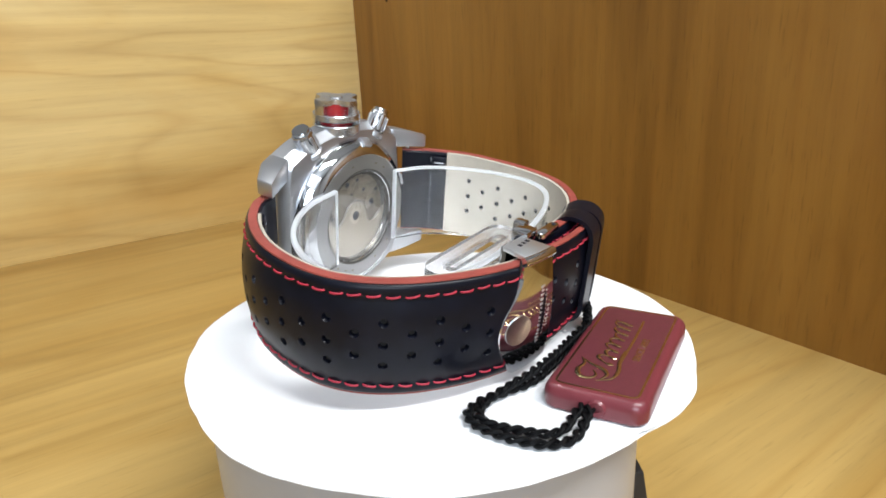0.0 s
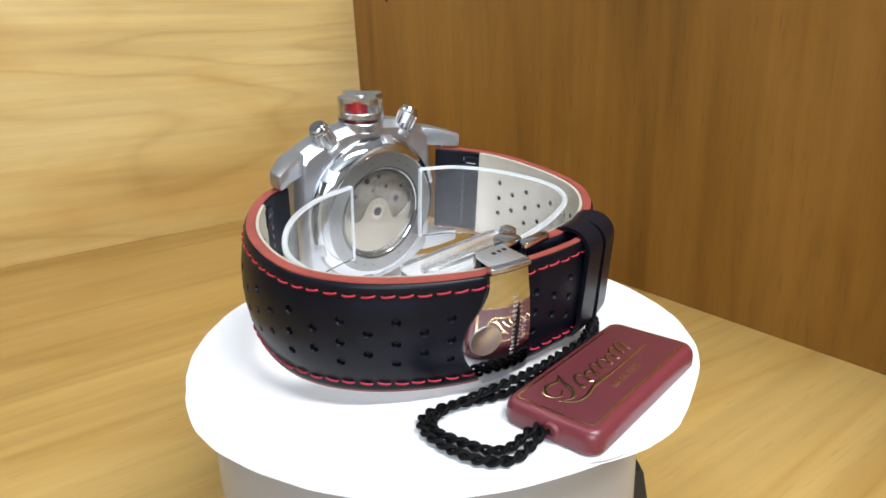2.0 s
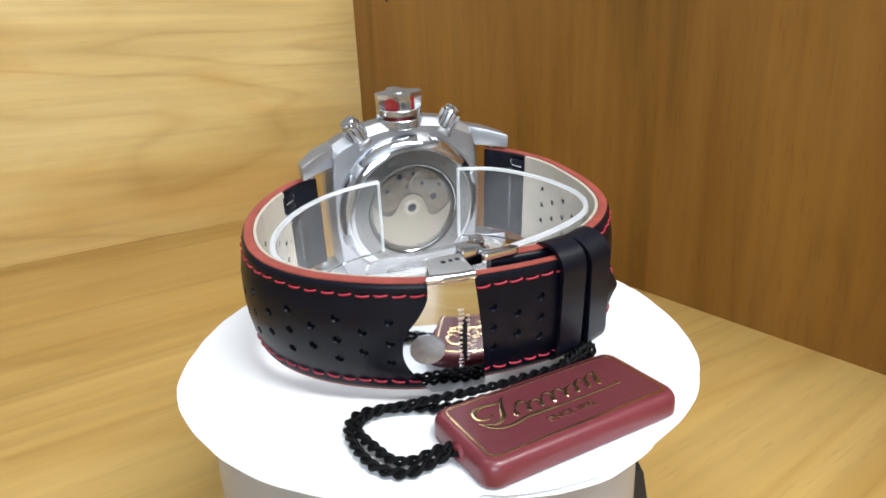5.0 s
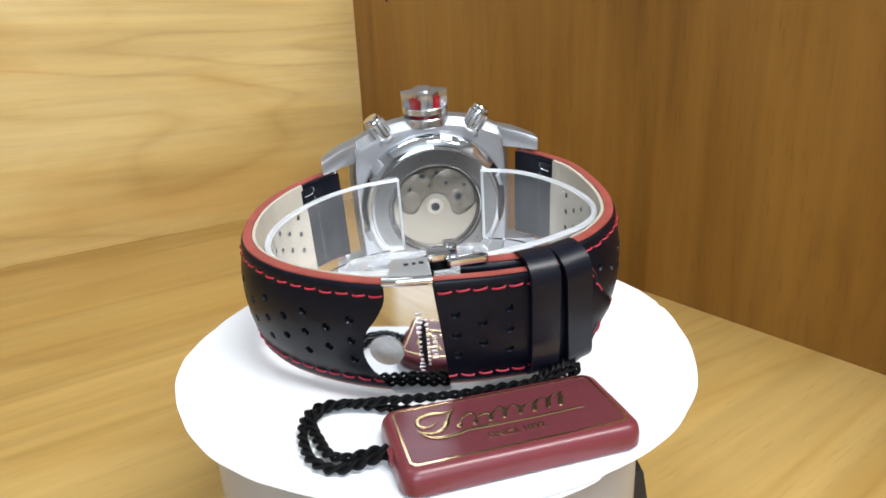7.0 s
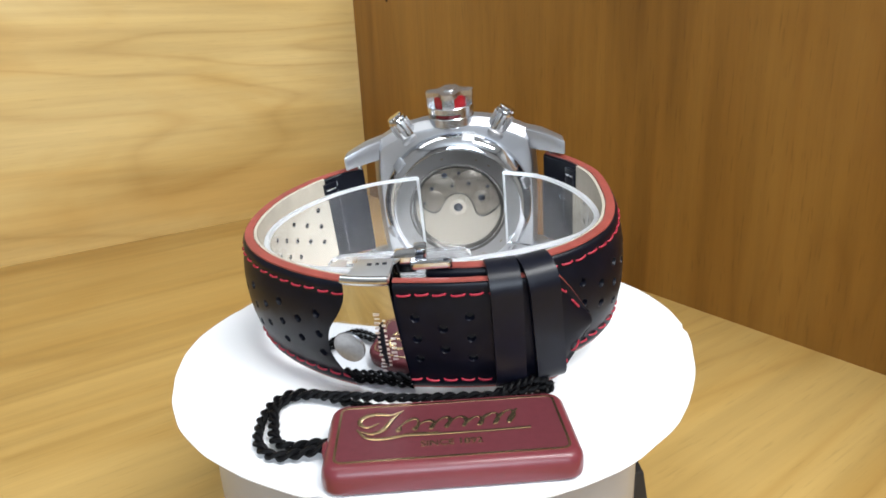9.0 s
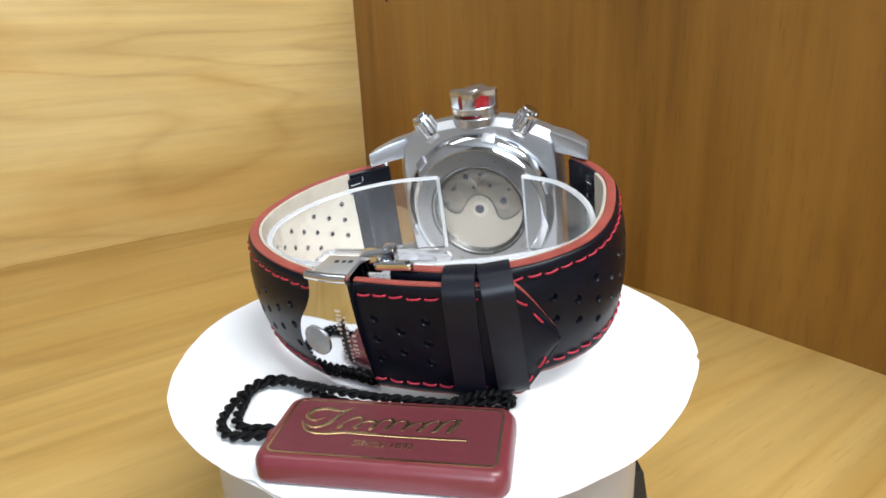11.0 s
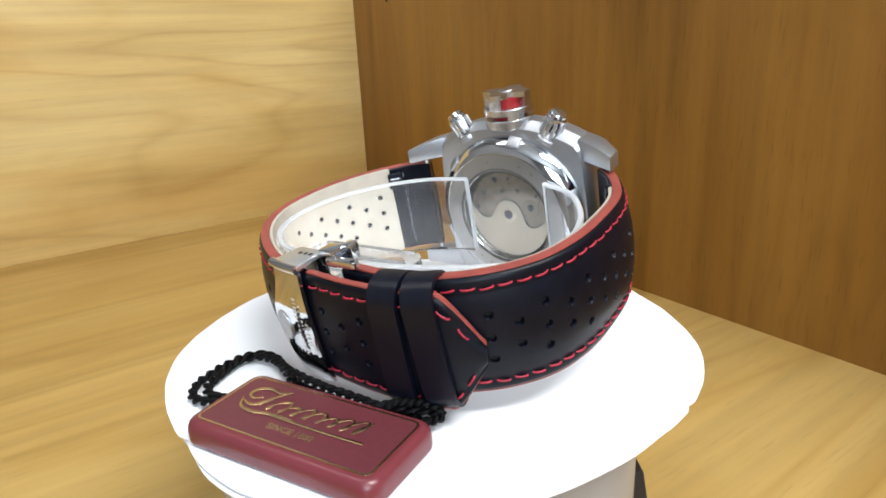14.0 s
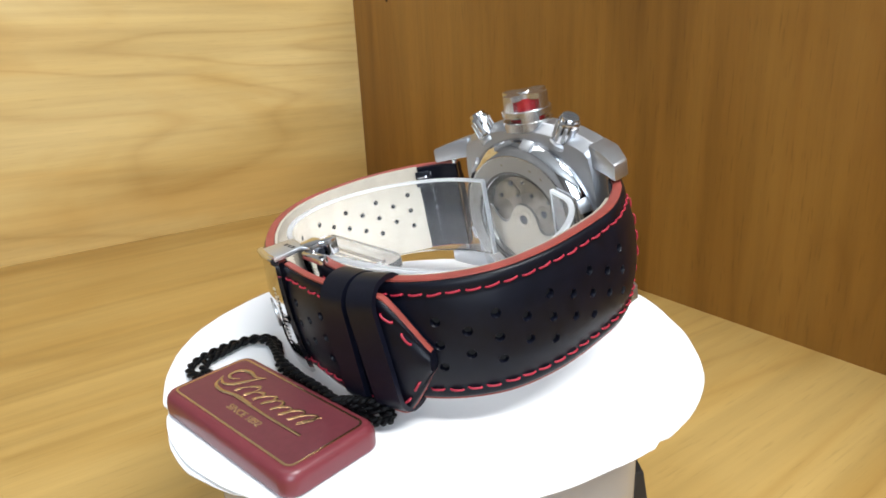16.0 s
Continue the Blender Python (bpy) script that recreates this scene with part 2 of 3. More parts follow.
def rounded(x0, x1, y0, y1, r, n=6):
    out = []
    for cx, cy, a in ((x1 - r, y0 + r, -90), (x1 - r, y1 - r, 0), (x0 + r, y1 - r, 90), (x0 + r, y0 + r, 180)):
        for k in range(n + 1):
            b = radians(a + 90 * k / n)
            out.append((cx + r * math.cos(b), cy + r * math.sin(b)))
    return out


def hollow_frame(bm, outer, inner, z0, z1):
    n = len(outer)
    rings = [[bm.verts.new((x, y, z)) for x, y in pl] for pl, z in ((outer, z0), (outer, z1), (inner, z1), (inner, z0))]
    for a, b in ((0, 1), (1, 2), (2, 3), (3, 0)):
        for i in range(n):
            j = (i + 1) % n
            bm.faces.new((rings[a][i], rings[a][j], rings[b][j], rings[b][i]))
    return bm


# ---- setting: corner of boards, table, room ----
BASE_Z = -60.0
TOP_Z = -2.2  # upper side of the paper
CORNER = (-40.0, 396.0)
ALONG = math.degrees(math.atan2(-0.8469, 0.5318))  # way of the brown board from the corner


def setting():
    at = mm_pose(CORNER[0], CORNER[1], BASE_Z, 0, 0, ALONG)
    # in this space the brown board runs along +x, the pale board along -y
    bm = box(bmesh.new(), 0, 720, 0, 18, -6, 235, 0.6)
    right = part("wall_right_board", bm, M_RIGHT, None, "", True, at)
    tagged(right, "brown oak veneered board standing upright behind the turntable", "board", "", "structure")
    at2 = mm_pose(CORNER[0], CORNER[1], BASE_Z, 0, 0, ALONG - 90)
    bm = box(bmesh.new(), -18, 380, -18, 0, -6, 235, 0.6)
    left = part("wall_left_board", bm, M_LEFT, None, "", True, at2)
    tagged(left, "pale oak veneered board standing upright beside the turntable", "board", "", "structure")
    at3 = mm_pose(CORNER[0], CORNER[1], BASE_Z, 0, 0, ALONG - 90)
    bm = box(bmesh.new(), -18, 720, -18, 720, -18, 0, 0.6)
    base = part("floor", bm, M_BASE, None, "", True, at3)
    tagged(base, "honey oak veneered base board under the turntable", "base board", "", "structure")
    # small screw hole in the brown board: a dark disc paints its shade
    bm = revolve(bmesh.new(), [(0, 0), (1.5, 0), (1.5, 0.25), (0, 0.25)], 16)
    hole = part("screw_hole", bm, M_HOLE_SHADE, right, "screw hole drawn as a dark disc", True, mm_pose(52, -0.1, 153.5, 90, 0, 0))
    # table and room, out of view, that close the place
    bm = box(bmesh.new(), -900, 1100, -700, 800, -800, BASE_Z - 18.5, 3)
    tagged(part("counter", bm, M_TABLE), "dark counter under the display boards", "counter", "", "structure")
    z0, z1 = -800, CEILING_Z * 1000
    x0, x1, y0, y1 = -1500, 1800, -2200, 1100
    tagged(part("room_floor", box(bmesh.new(), x0, x1, y0, y1, z0 - 50, z0), M_CARPET), "grey carpet of the room", "floor", "", "structure")
    tagged(part("ceiling", box(bmesh.new(), x0, x1, y0, y1, z1, z1 + 50), M_CEIL), "white painted ceiling", "ceiling", "", "structure")
    tagged(part("wall_north", box(bmesh.new(), x0, x1, y1, y1 + 80, z0, z1), M_WALL_N), "grey painted wall", "wall", "", "structure")
    tagged(part("wall_west", box(bmesh.new(), x0 - 80, x0, y0, y1, z0, z1), M_WALL), "grey painted wall", "wall", "", "structure")
    tagged(part("wall_east", box(bmesh.new(), x1, x1 + 80, y0, y1, z0, z1), M_WALL), "grey painted wall", "wall", "", "structure")
    bm = bmesh.new()
    wx0, wx1, wz0, wz1 = -600, 600, 470, 1430
    box(bm, x0, wx0, y0 - 80, y0, z0, z1)
    box(bm, wx1, x1, y0 - 80, y0, z0, z1)
    box(bm, wx0, wx1, y0 - 80, y0, z0, wz0)
    box(bm, wx0, wx1, y0 - 80, y0, wz1, z1)
    tagged(part("wall_south", bm, M_WALL), "grey painted wall with a window opening", "wall", "", "structure")
    win = new("window_1")
    win.matrix_basis = mm_pose((wx0 + wx1) / 2, y0 - 40, (wz0 + wz1) / 2)
    tagged(win, "white framed window in the room's wall", "window", "", "structure")
    hw, hh = (wx1 - wx0) / 2, (wz1 - wz0) / 2
    for x in (-hw + 20, 0, hw - 20):
        part("window_frame", box(bmesh.new(), x - 20, x + 20, -25, 25, -hh, hh, 2), M_LAMP, win)
    for x, y in ((0.75, -0.75), (-0.72, 0.12)):
        lamp = part("lamp_housing", box(bmesh.new(), -640, 640, -180, 180, 0, 78, 4), M_LAMP)
        lamp.matrix_basis = pose(x, y, CEILING_Z - 0.08)
        tagged(lamp, "white ceiling light housing", "ceiling light", "ceiling lights")


# ---- turntable and paper ----
def turntable():
    base = new("turntable")
    base.matrix_basis = mm_pose(0, 0, BASE_Z)
    tagged(base, "round silver display turntable standing on the base board", "turntable")
    h = TOP_Z - 0.85 - BASE_Z
    prof = [(0, 0.6), (49.5, 0.6), (51.5, 2), (52, 3), (52, h - 4.5), (51.4, h - 3.6), (0, h - 3.6)]
    part("body", revolve(bmesh.new(), prof, 128), M_PLASTIC_W, base, "satin silver drum")
    part("foot", revolve(bmesh.new(), [(0, 0), (48, 0), (48, 0.6), (0, 0.6)], 64), M_BLACK_P, base)
    # small black block standing out low on the drum's side
    bm = hexa(bmesh.new(), [(46, -14, 1), (56.6, -13, 1), (56.6, -5, 1), (46, -4, 1)], [(46, -14, 22.5), (53.0, -13, 22.5), (53.0, -5, 22.5), (46, -4, 22.5)], 0.6)
    part("drum_block", bm, M_BLACK_P, base, "black block standing out from the drum")
    plate = part("turntable_plate", revolve(bmesh.new(), [(0, -3.4), (50.5, -3.4), (51.5, -2.6), (51.5, -0.6), (51, -0.3), (0, -0.3)], 128), M_PLASTIC_W, None, "", True, mm_pose(0, 0, TOP_Z - 0.85))
    tagged(plate, "round revolving top plate of the turntable", "turntable plate")
    return plate


def paper_sheet(edge, z, dents, label):
    """A hand-cut sheet: its radius at even steps of angle, the height of its upper side, and nicks (angle, width, depth) in its edge."""
    angs = [360.0 / len(edge) * k for k in range(len(edge))]
    out = []
    for k in range(360):
        a = float(k)
        r = float(np.interp(a, angs, edge, period=360))
        r += 0.10 * math.sin(a * 0.21) + 0.06 * math.sin(a * 0.57 + 1.0)
        for centre, wide, deep in dents:
            r -= deep * math.exp(-((a - centre) / wide) ** 2)
        out.append((r, radians(a)))
    bm = bmesh.new()
    rings = []
    for s in (0.15, 0.5, 0.8, 0.9, 0.96, 1.0):
        ring_t, ring_b = [], []
        for r, a in out:
            q = r * s
            sag = -max(0.0, q - 52) ** 2 * 0.0022 * (1 + 0.5 * math.sin(3 * a + 0.6)) + 0.05 * math.sin(5 * a) * s
            x, y = q * math.cos(a), q * math.sin(a)
            ring_t.append(bm.verts.new((x, y, sag)))
            ring_b.append(bm.verts.new((x, y, sag - 0.26)))
        rings.append((ring_t, ring_b))
    n = len(out)
    for (ta, ba), (tb, bb) in zip(rings, rings[1:]):
        for i in range(n):
            j = (i + 1) % n
            bm.faces.new((ta[i], tb[i], tb[j], ta[j]))
            bm.faces.new((ba[i], ba[j], bb[j], bb[i]))
    bm.faces.new(rings[0][0])
    bm.faces.new(rings[0][1][::-1])
    ta, ba = rings[-1]
    for i in range(n):
        j = (i + 1) % n
        bm.faces.new((ta[i], ba[i], ba[j], ta[j]))
    return tagged(part("paper_disc", bm, M_PAPER, None, "", True, mm_pose(0, 0, z)), label, "paper", "paper discs")


def paper_discs():
    # hand-cut radius every nine degrees
    edge = [64.1, 64.5, 65.1, 65.0, 63.8, 63.3, 62.6, 62.6, 61.9, 60.7, 59.4, 58.5, 58.3, 58.2, 56.8, 56.3, 56.0, 55.5, 55.6, 56.7,
            57.5, 57.7, 58.0, 58.4, 59.0, 59.7, 60.0, 59.9, 60.2, 60.8, 62.2, 63.0, 63.4, 63.8, 64.2, 64.0, 64.0, 63.1, 63.0, 63.2]
    top = paper_sheet(edge, TOP_Z, ((2.0, 1.3, 0.7), (258.5, 1.8, 0.8)), "hand-cut white paper disc under the watch")
    # a second sheet shows a little past the first on one side
    under = [r - 1.2 + 1.9 * math.exp(-((9.0 * k - 276.0) / 16.0) ** 2) for k, r in enumerate(edge)]
    low = paper_sheet(under, TOP_Z - 0.85, ((292.0, 1.2, 0.7),), "second white paper disc lying on the turntable plate")
    return top, low


# ---- the watch, in its own space: x along the lugs, -y to the clasp, z to the crown ----
LEFT = [(-26.3, 5.0), (-32.6, 2.2), (-40.2, -5.5), (-45.8, -16), (-47.8, -28), (-46.0, -38), (-40.2, -46.8), (-31.5, -54), (-21.5, -59.3), (-12, -62.0)]
RIGHT = [(-4, -56.6), (0, -57.2), (8, -57.6), (17, -56.2), (26, -51.4), (33.0, -43.7), (36.3, -34), (37.0, -23), (36.0, -12), (31.6, -2), (26.3, 5.0)]
TAIL = [(-10, -61.2), (0, -62.1), (9, -61.8), (17, -60.4), (22.4, -58.4), (27.0, -55.9)]
CUFF = [(12.9, -3.0), (22.0, -8.0), (28.8, -17.8), (31.9, -28), (31.5, -36), (26.8, -42.6), (16.5, -47.3), (5, -50.0), (-6, -51.2), (-18, -51.6), (-30, -48.8), (-38, -43),
        (-41.8, -35), (-41.5, -26), (-37.2, -17), (-30, -9.5), (-20.5, -4.4), (-10, -2.6)]
HALF = 12.2


def strap_profile(t=3.0, pad=1.0):
    """Closed section: padded outside, flat inside."""
    f = [(-0.75, 1.0), (-0.25, 0.985), (0.12, 0.94), (0.22, 0.86), (0.10, 0.79), (0.35, 0.72), (0.95, 0.58), (1.40, 0.36), (1.58, 0.12)]
    f = [(n * pad if n > 0 else n, w) for n, w in f]
    outer = f + [(n, -w) for n, w in reversed(f)]
    return outer + [(-t + 0.3, -1.0), (-t, -0.97), (-t, 0.97), (-t + 0.3, 1.0)]


def surface_n(f):
    """How far the padded outside stands out at that part of the half width."""
    xs = [0.0, 0.12, 0.36, 0.58, 0.72, 0.79, 0.86, 0.94, 1.0]
    ns = [1.6, 1.58, 1.40, 0.95, 0.35, 0.10, 0.22, 0.12, -0.7]
    return float(np.interp(abs(f), xs, ns))


def frame_on(path, s, n, w, spin=0.0):
    """A pose on the strap: x along it, y up, z outward, at arc length s."""
    d = np.concatenate([[0], np.cumsum(np.linalg.norm(np.diff(path, axis=0), axis=1))])
    p = np.array([np.interp(s, d, path[:, k]) for k in (0, 1)])
    q = np.array([np.interp(s + 0.5, d, path[:, k]) for k in (0, 1)])
    r = np.array([np.interp(s - 0.5, d, path[:, k]) for k in (0, 1)])
    t = Vector((*(q - r), 0)).normalized()
    z = Vector((t.y, -t.x, 0))
    y = Vector((0, 0, 1))
    m = Matrix((t, y, z)).transposed().to_4x4()
    m.translation = Vector((p[0] + z.x * n, p[1] + z.y * n, w)) * MM
    return m @ pose(0, 0, 0, 0, 0, spin)


def length(path):
    return float(np.linalg.norm(np.diff(path, axis=0), axis=1).sum())


def piece_mesh(name, bm, material):
    ob = part(name, bm, material)
    me = ob.data
    bpy.data.objects.remove(ob)
    return me


JIT = random.Random(21)


def stitch_mesh():
    pts = [(-1.3, 0, -0.35), (-1.0, 0, 0.08), (-0.35, 0, 0.24), (0.35, 0, 0.24), (1.0, 0, 0.08), (1.3, 0, -0.35)]
    return piece_mesh("stitch", tube(bmesh.new(), pts, 0.22, 6), M_THREAD)


def perforation_shade_mesh():
    # dark disc whose colour stands in for the shade down a hole
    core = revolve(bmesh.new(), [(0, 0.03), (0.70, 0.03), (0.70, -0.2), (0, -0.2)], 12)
    return piece_mesh("perforation_shade", core, M_HOLE_SHADE)


def punch(strap, cutters):
    """Press the perforations into the strap's padded outside."""
    bm = bmesh.new()
    for m in cutters:
        one = revolve(bmesh.new(), [(0, 0.6), (1.25, 0.6), (0.95, 0.0), (0.74, -0.35), (0.68, -1.1), (0, -1.1)], 14)
        one.normal_update()
        bmesh.ops.recalc_face_normals(one, faces=one.faces[:])
        big = m.copy()
        big.translation = m.translation / MM
        bmesh.ops.transform(one, matrix=big, verts=one.verts[:])
        me = bpy.data.meshes.new("cut")
        one.to_mesh(me)
        one.free()
        bm.from_mesh(me)
        bpy.data.meshes.remove(me)
    cut = part("cut", bm, M_LEATHER)
    mod = strap.modifiers.new("holes", "BOOLEAN")
    mod.operation, mod.solver, mod.object = "DIFFERENCE", "EXACT", cut
    keep = strap.parent
    strap.parent = None
    done = bpy.data.meshes.new_from_object(strap.evaluated_get(bpy.context.evaluated_depsgraph_get()))
    strap.modifiers.clear()
    strap.parent = keep
    bpy.data.objects.remove(cut)
    strap.data = done
    for f in done.polygons:
        f.use_smooth = True
    done.set_sharp_from_angle(angle=radians(38))


def strap_piece(watch, name, pts, half, mid, thick, s_lining, hole_range, stitch_range, label, lining=True, phase=0, pitch=5.15, pad=1.0):
    path = spline(pts, 1.0)
    L = length(path)
    strap = part(name, sweep(bmesh.new(), path, strap_profile(thick, pad), half, mid), M_LEATHER, watch, label)
    # painted edges
    for sgn in (1, -1):
        prof = [(-thick + 0.55, sgn * 1.004), (-0.45, sgn * 1.004), (-0.52, sgn * 1.03), (-thick / 2 - 0.1, sgn * 1.042), (-thick + 0.62, sgn * 1.03)]
        part("painted_edge", sweep(bmesh.new(), path, prof, half, mid), M_RIM, strap, "brick-red painted leather edge")
    if lining:
        a, b = s_lining
        d = np.linspace(0, L, len(path))
        sub = path[(d >= a) & (d <= b)]
        prof = [(-thick + 0.50, 1.004), (-thick + 0.45, 1.022), (-thick - 0.18, 1.01), (-thick - 0.25, 0.96), (-thick - 0.25, -0.96), (-thick - 0.18, -1.01), (-thick + 0.45, -1.022), (-thick + 0.50, -1.004), (-thick - 0.02, -0.99), (-thick - 0.02, 0.99)]
        part("lining", sweep(bmesh.new(), sub, prof, lambda s: HALF), M_LINING, strap, "cream suede lining")
    # stitching along both borders
    for sgn in (1, -1):
        s = stitch_range[0]
        while s < stitch_range[1]:
            q = s / L
            h, c = (half(q) if half else 1.0), (mid(q) if mid else 0.0)
            if h > 0.75 * HALF:
                share("stitch", STITCH, strap, frame_on(path, s, surface_n(0.815) + 0.12, c + sgn * 0.815 * h + JIT.uniform(-0.12, 0.12), sgn * 5 + JIT.uniform(-4, 4)))
            s += 3.45 + JIT.uniform(-0.2, 0.2)
    # perforations: holes cut outside, each with a dark disc as its painted shade
    cutters = []
    k = phase
    s = hole_range[0]
    while s < hole_range[1]:
        rows = (5.0, 0.3, -4.4) if k % 2 == 0 else (2.6, -2.1)
        for w in rows:
            n = surface_n(w / HALF) * (pad if surface_n(w / HALF) > 0 else 1.0)
            cutters.append(frame_on(path, s, n, w))
            share("perforation_shade", PERF_SHADE, strap, frame_on(path, s, n - 1.0, w))
            if lining:
                # no hole is cut in the lining: a flat dark disc imitates its shade
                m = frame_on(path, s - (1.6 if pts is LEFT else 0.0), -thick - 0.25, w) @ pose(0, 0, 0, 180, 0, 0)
                share("perforation_shade", PERF_SHADE, strap, m)
        k += 1
        s += pitch
    punch(strap, cutters)
    return strap


def taper(s):
    return HALF * (1.0 if s < 0.80 else max(0.16, 1.0 - 0.86 * ((s - 0.80) / 0.20) ** 1.25))


def crown(watch):
    c = new("crown")
    c.parent = watch
    c.matrix_basis = mm_pose(0, 6.4, 0)
    c["label"] = "fluted steel crown with red inserts"
    c.scale = (0.91, 0.91, 1.0)
    part("core", revolve(bmesh.new(), [(0, 22), (4.8, 22), (4.8, 29.9), (0, 29.9)], 48), M_RED, c, "red enamel core")
    part("lower_ring", revolve(bmesh.new(), [(4.5, 22.0), (6.4, 22.0), (6.7, 22.3), (6.7, 24.3), (6.5, 24.5), (4.5, 24.5)], 64), M_CROWN, c)
    part("middle_ring", revolve(bmesh.new(), [(4.5, 25.5), (6.5, 25.5), (6.7, 25.7), (6.7, 27.0), (6.5, 27.2), (4.5, 27.2)], 64), M_CROWN, c)
    for k in range(4):
        a = 90 * k + 88
        part("tooth", revolve(bmesh.new(), [(4.6, 27.0), (6.6, 27.0), (6.7, 27.2), (6.75, 30.2), (4.6, 30.2)], 8, a - 15, a + 15), M_CROWN, c)
    for a in (138, 318):
        part("spacer", revolve(bmesh.new(), [(4.6, 24.3), (6.6, 24.3), (6.6, 25.7), (4.6, 25.7)], 10, a - 21, a + 21), M_CROWN, c)
    out = []
    for k in range(90):
        a = radians(4 * k)
        d = abs((4 * k - 88 + 45) % 90 - 45)
        r = 6.85 if d < 14 else 4.5 + 2.35 * max(0.0, 1 - (d - 14) / 28) ** 2
        out.append((r * math.cos(a), r * math.sin(a)))
    bm = prism(bmesh.new(), out, 29.6, 30.9)
    part("cap", bm, M_CROWN, c, "four-pointed star cap")
    bm = revolve(bmesh.new(), [(0, 30.8), (2.0, 30.8), (1.8, 31.1), (0, 31.15)], 32)
    part("boss", bm, M_CROWN, c)


def pusher(watch, side):
    p = new("pusher")
    p.parent = watch
    p.matrix_basis = mm_pose(0, 4.0, 0, 0, side * 30.5, 0)
    p.scale = (0.92, 0.92, 0.985)
    p["label"] = "polished steel chronograph pusher"
    part("stem", revolve(bmesh.new(), [(0, 21), (1.5, 21), (1.5, 24.5), (0, 24.5)], 24), M_POLISH, p)
    part("collar", revolve(bmesh.new(), [(0, 22.2), (3.0, 22.2), (3.1, 22.5), (3.1, 23.3), (2.6, 23.7), (0, 23.7)], 32), M_STEEL, p)
    part("button", revolve(bmesh.new(), [(0, 23.8), (2.7, 23.8), (2.8, 24.0), (2.8, 29.0), (2.65, 29.3), (0, 29.3)], 48), M_POLISH, p)
    for k in range(12):
        a = k * 30
        bm = box(bmesh.new(), 2.6, 3.0, -0.42, 0.42, 24.3, 28.4, 0.12)
        part("flute", bm, M_STEEL, p, "", True, pose(0, 0, 0, 0, 0, a))
    part("tip", revolve(bmesh.new(), [(0, 29.2), (2.35, 29.2), (2.35, 30.1), (2.15, 30.35), (0, 30.4)], 32), M_POLISH, p)


def watch_case(watch):
    turn = Matrix.Rotation(radians(90), 4, "X")  # profile z becomes -y

    def round_part(name, prof, mat, parent=watch, label="", steps=120):
        bm = revolve(bmesh.new(), [(r, -v) for r, v in prof], steps)
        bmesh.ops.transform(bm, matrix=turn, verts=bm.verts[:])
        return part(name, bm, mat, parent, label)

    side = [(0, 24.2), (4, 24.1), (8, 23.6), (12, 22.8), (15, 21.8), (18, 20.5), (20.4, 19.2), (21.3, 18.0), (22.2, 13), (22.6, 6), (22.7, 0)]
    quarter = side + [(x, -z) for x, z in reversed(side[:-1])]
    outline = quarter + [(-x, z) for x, z in reversed(quarter[1:-1])]
    bm = bmesh.new()
    rings = [[bm.verts.new((x * k, z * k, -v)) for x, z in outline] for k, v in ((0.90, 2.2), (0.925, 2.35), (0.935, 2.6), (0.995, 4.6), (1.0, 4.9), (1.0, 9.0), (0.985, 9.6), (0.95, 10.6))]
    n = len(outline)
    for p, q in zip(rings, rings[1:]):
        for i in range(n):
            j = (i + 1) % n
            bm.faces.new((p[i], p[j], q[j], q[i]))
    bm.faces.new(rings[0])
    bm.faces.new(rings[-1][::-1])
    bmesh.ops.recalc_face_normals(bm, faces=bm.faces[:])
    bmesh.ops.transform(bm, matrix=turn, verts=bm.verts[:])
    case = part("case", bm, M_STEEL, watch, "brushed steel watch case")
    case.data.set_sharp_from_angle(angle=radians(14))
    round_part("bezel", [(16.5, 10.4), (21.5, 10.4), (21.5, 11.8), (19.8, 13.6), (17.5, 13.9), (16.5, 13.6)], M_POLISH, case, "polished bezel")
    round_part("dial", [(0, 11.0), (17.5, 11.0), (17.5, 11.6), (0, 11.6)], M_BLACK_P, case, "black dial")
    round_part("crystal", [(0, 12.8), (16.8, 12.8), (16.8, 13.6), (0, 13.8)], M_GLASS, case)
    back = round_part("case_back", [(12.5, 0.9), (12.5, -1.5), (12.9, -1.9), (13.2, -1.95), (17.2, -1.95), (17.7, -1.8), (19.0, -0.9), (20.3, 0.6), (20.6, 1.8), (20.6, 3.4), (15, 3.4), (15, 0.9)], M_POLISH, case, "polished display case back")
    round_part("flange", [(13.3, -1.97), (17.1, -1.97), (17.1, -2.05), (13.3, -2.05)], M_FLANGE, back, "satin engraved flange")
    # worn engraved marks round the flange
    marks = random.Random(4)
    for k in range(30):
        a = k * 12 + marks.uniform(-1, 1)
        if marks.random() < 0.25:
            continue
        bm = box(bmesh.new(), -0.35, 0.35, -0.05, 0.05, -0.22, 0.22)
        m = pose(0, 0, 0, 0, a, 0) @ mm_pose(0, -2.06, 15.1)
        part("engraved_mark", bm, M_BRIDGE, back, "", False, m)
    round_part("inner_ring", [(11.4, 0.95), (11.6, 0.1), (12.8, -1.9), (13.2, -2.04), (13.3, -1.98), (13.3, -1.9), (12.4, 0.95)], M_MOVE_D, back, "dark ring round the glass")
    # six notches for the opening key
    for k in range(6):
        a = k * 60 + 12
        bm = box(bmesh.new(), -1.7, 1.7, -1.2, 1.6, -1.2, 1.2, 0.3)
        part("key_notch", bm, M_STEEL, back, "", True, pose(0, 0, 0, 0, a, 0) @ mm_pose(0, 0.4, 19.3, 38, 0, 0))
    mv = round_part("movement", [(0, 1.4), (12.6, 1.4), (12.6, 1.0), (0, 1.0)], M_MOVE_D, case, "automatic movement behind glass")
    round_part("base_plate", [(0, 1.1), (11.3, 1.1), (11.3, 0.75), (0, 0.75)], M_BRIDGE, mv)
    # rotor: a weight filling the lower half with two round shoulders
    out = []
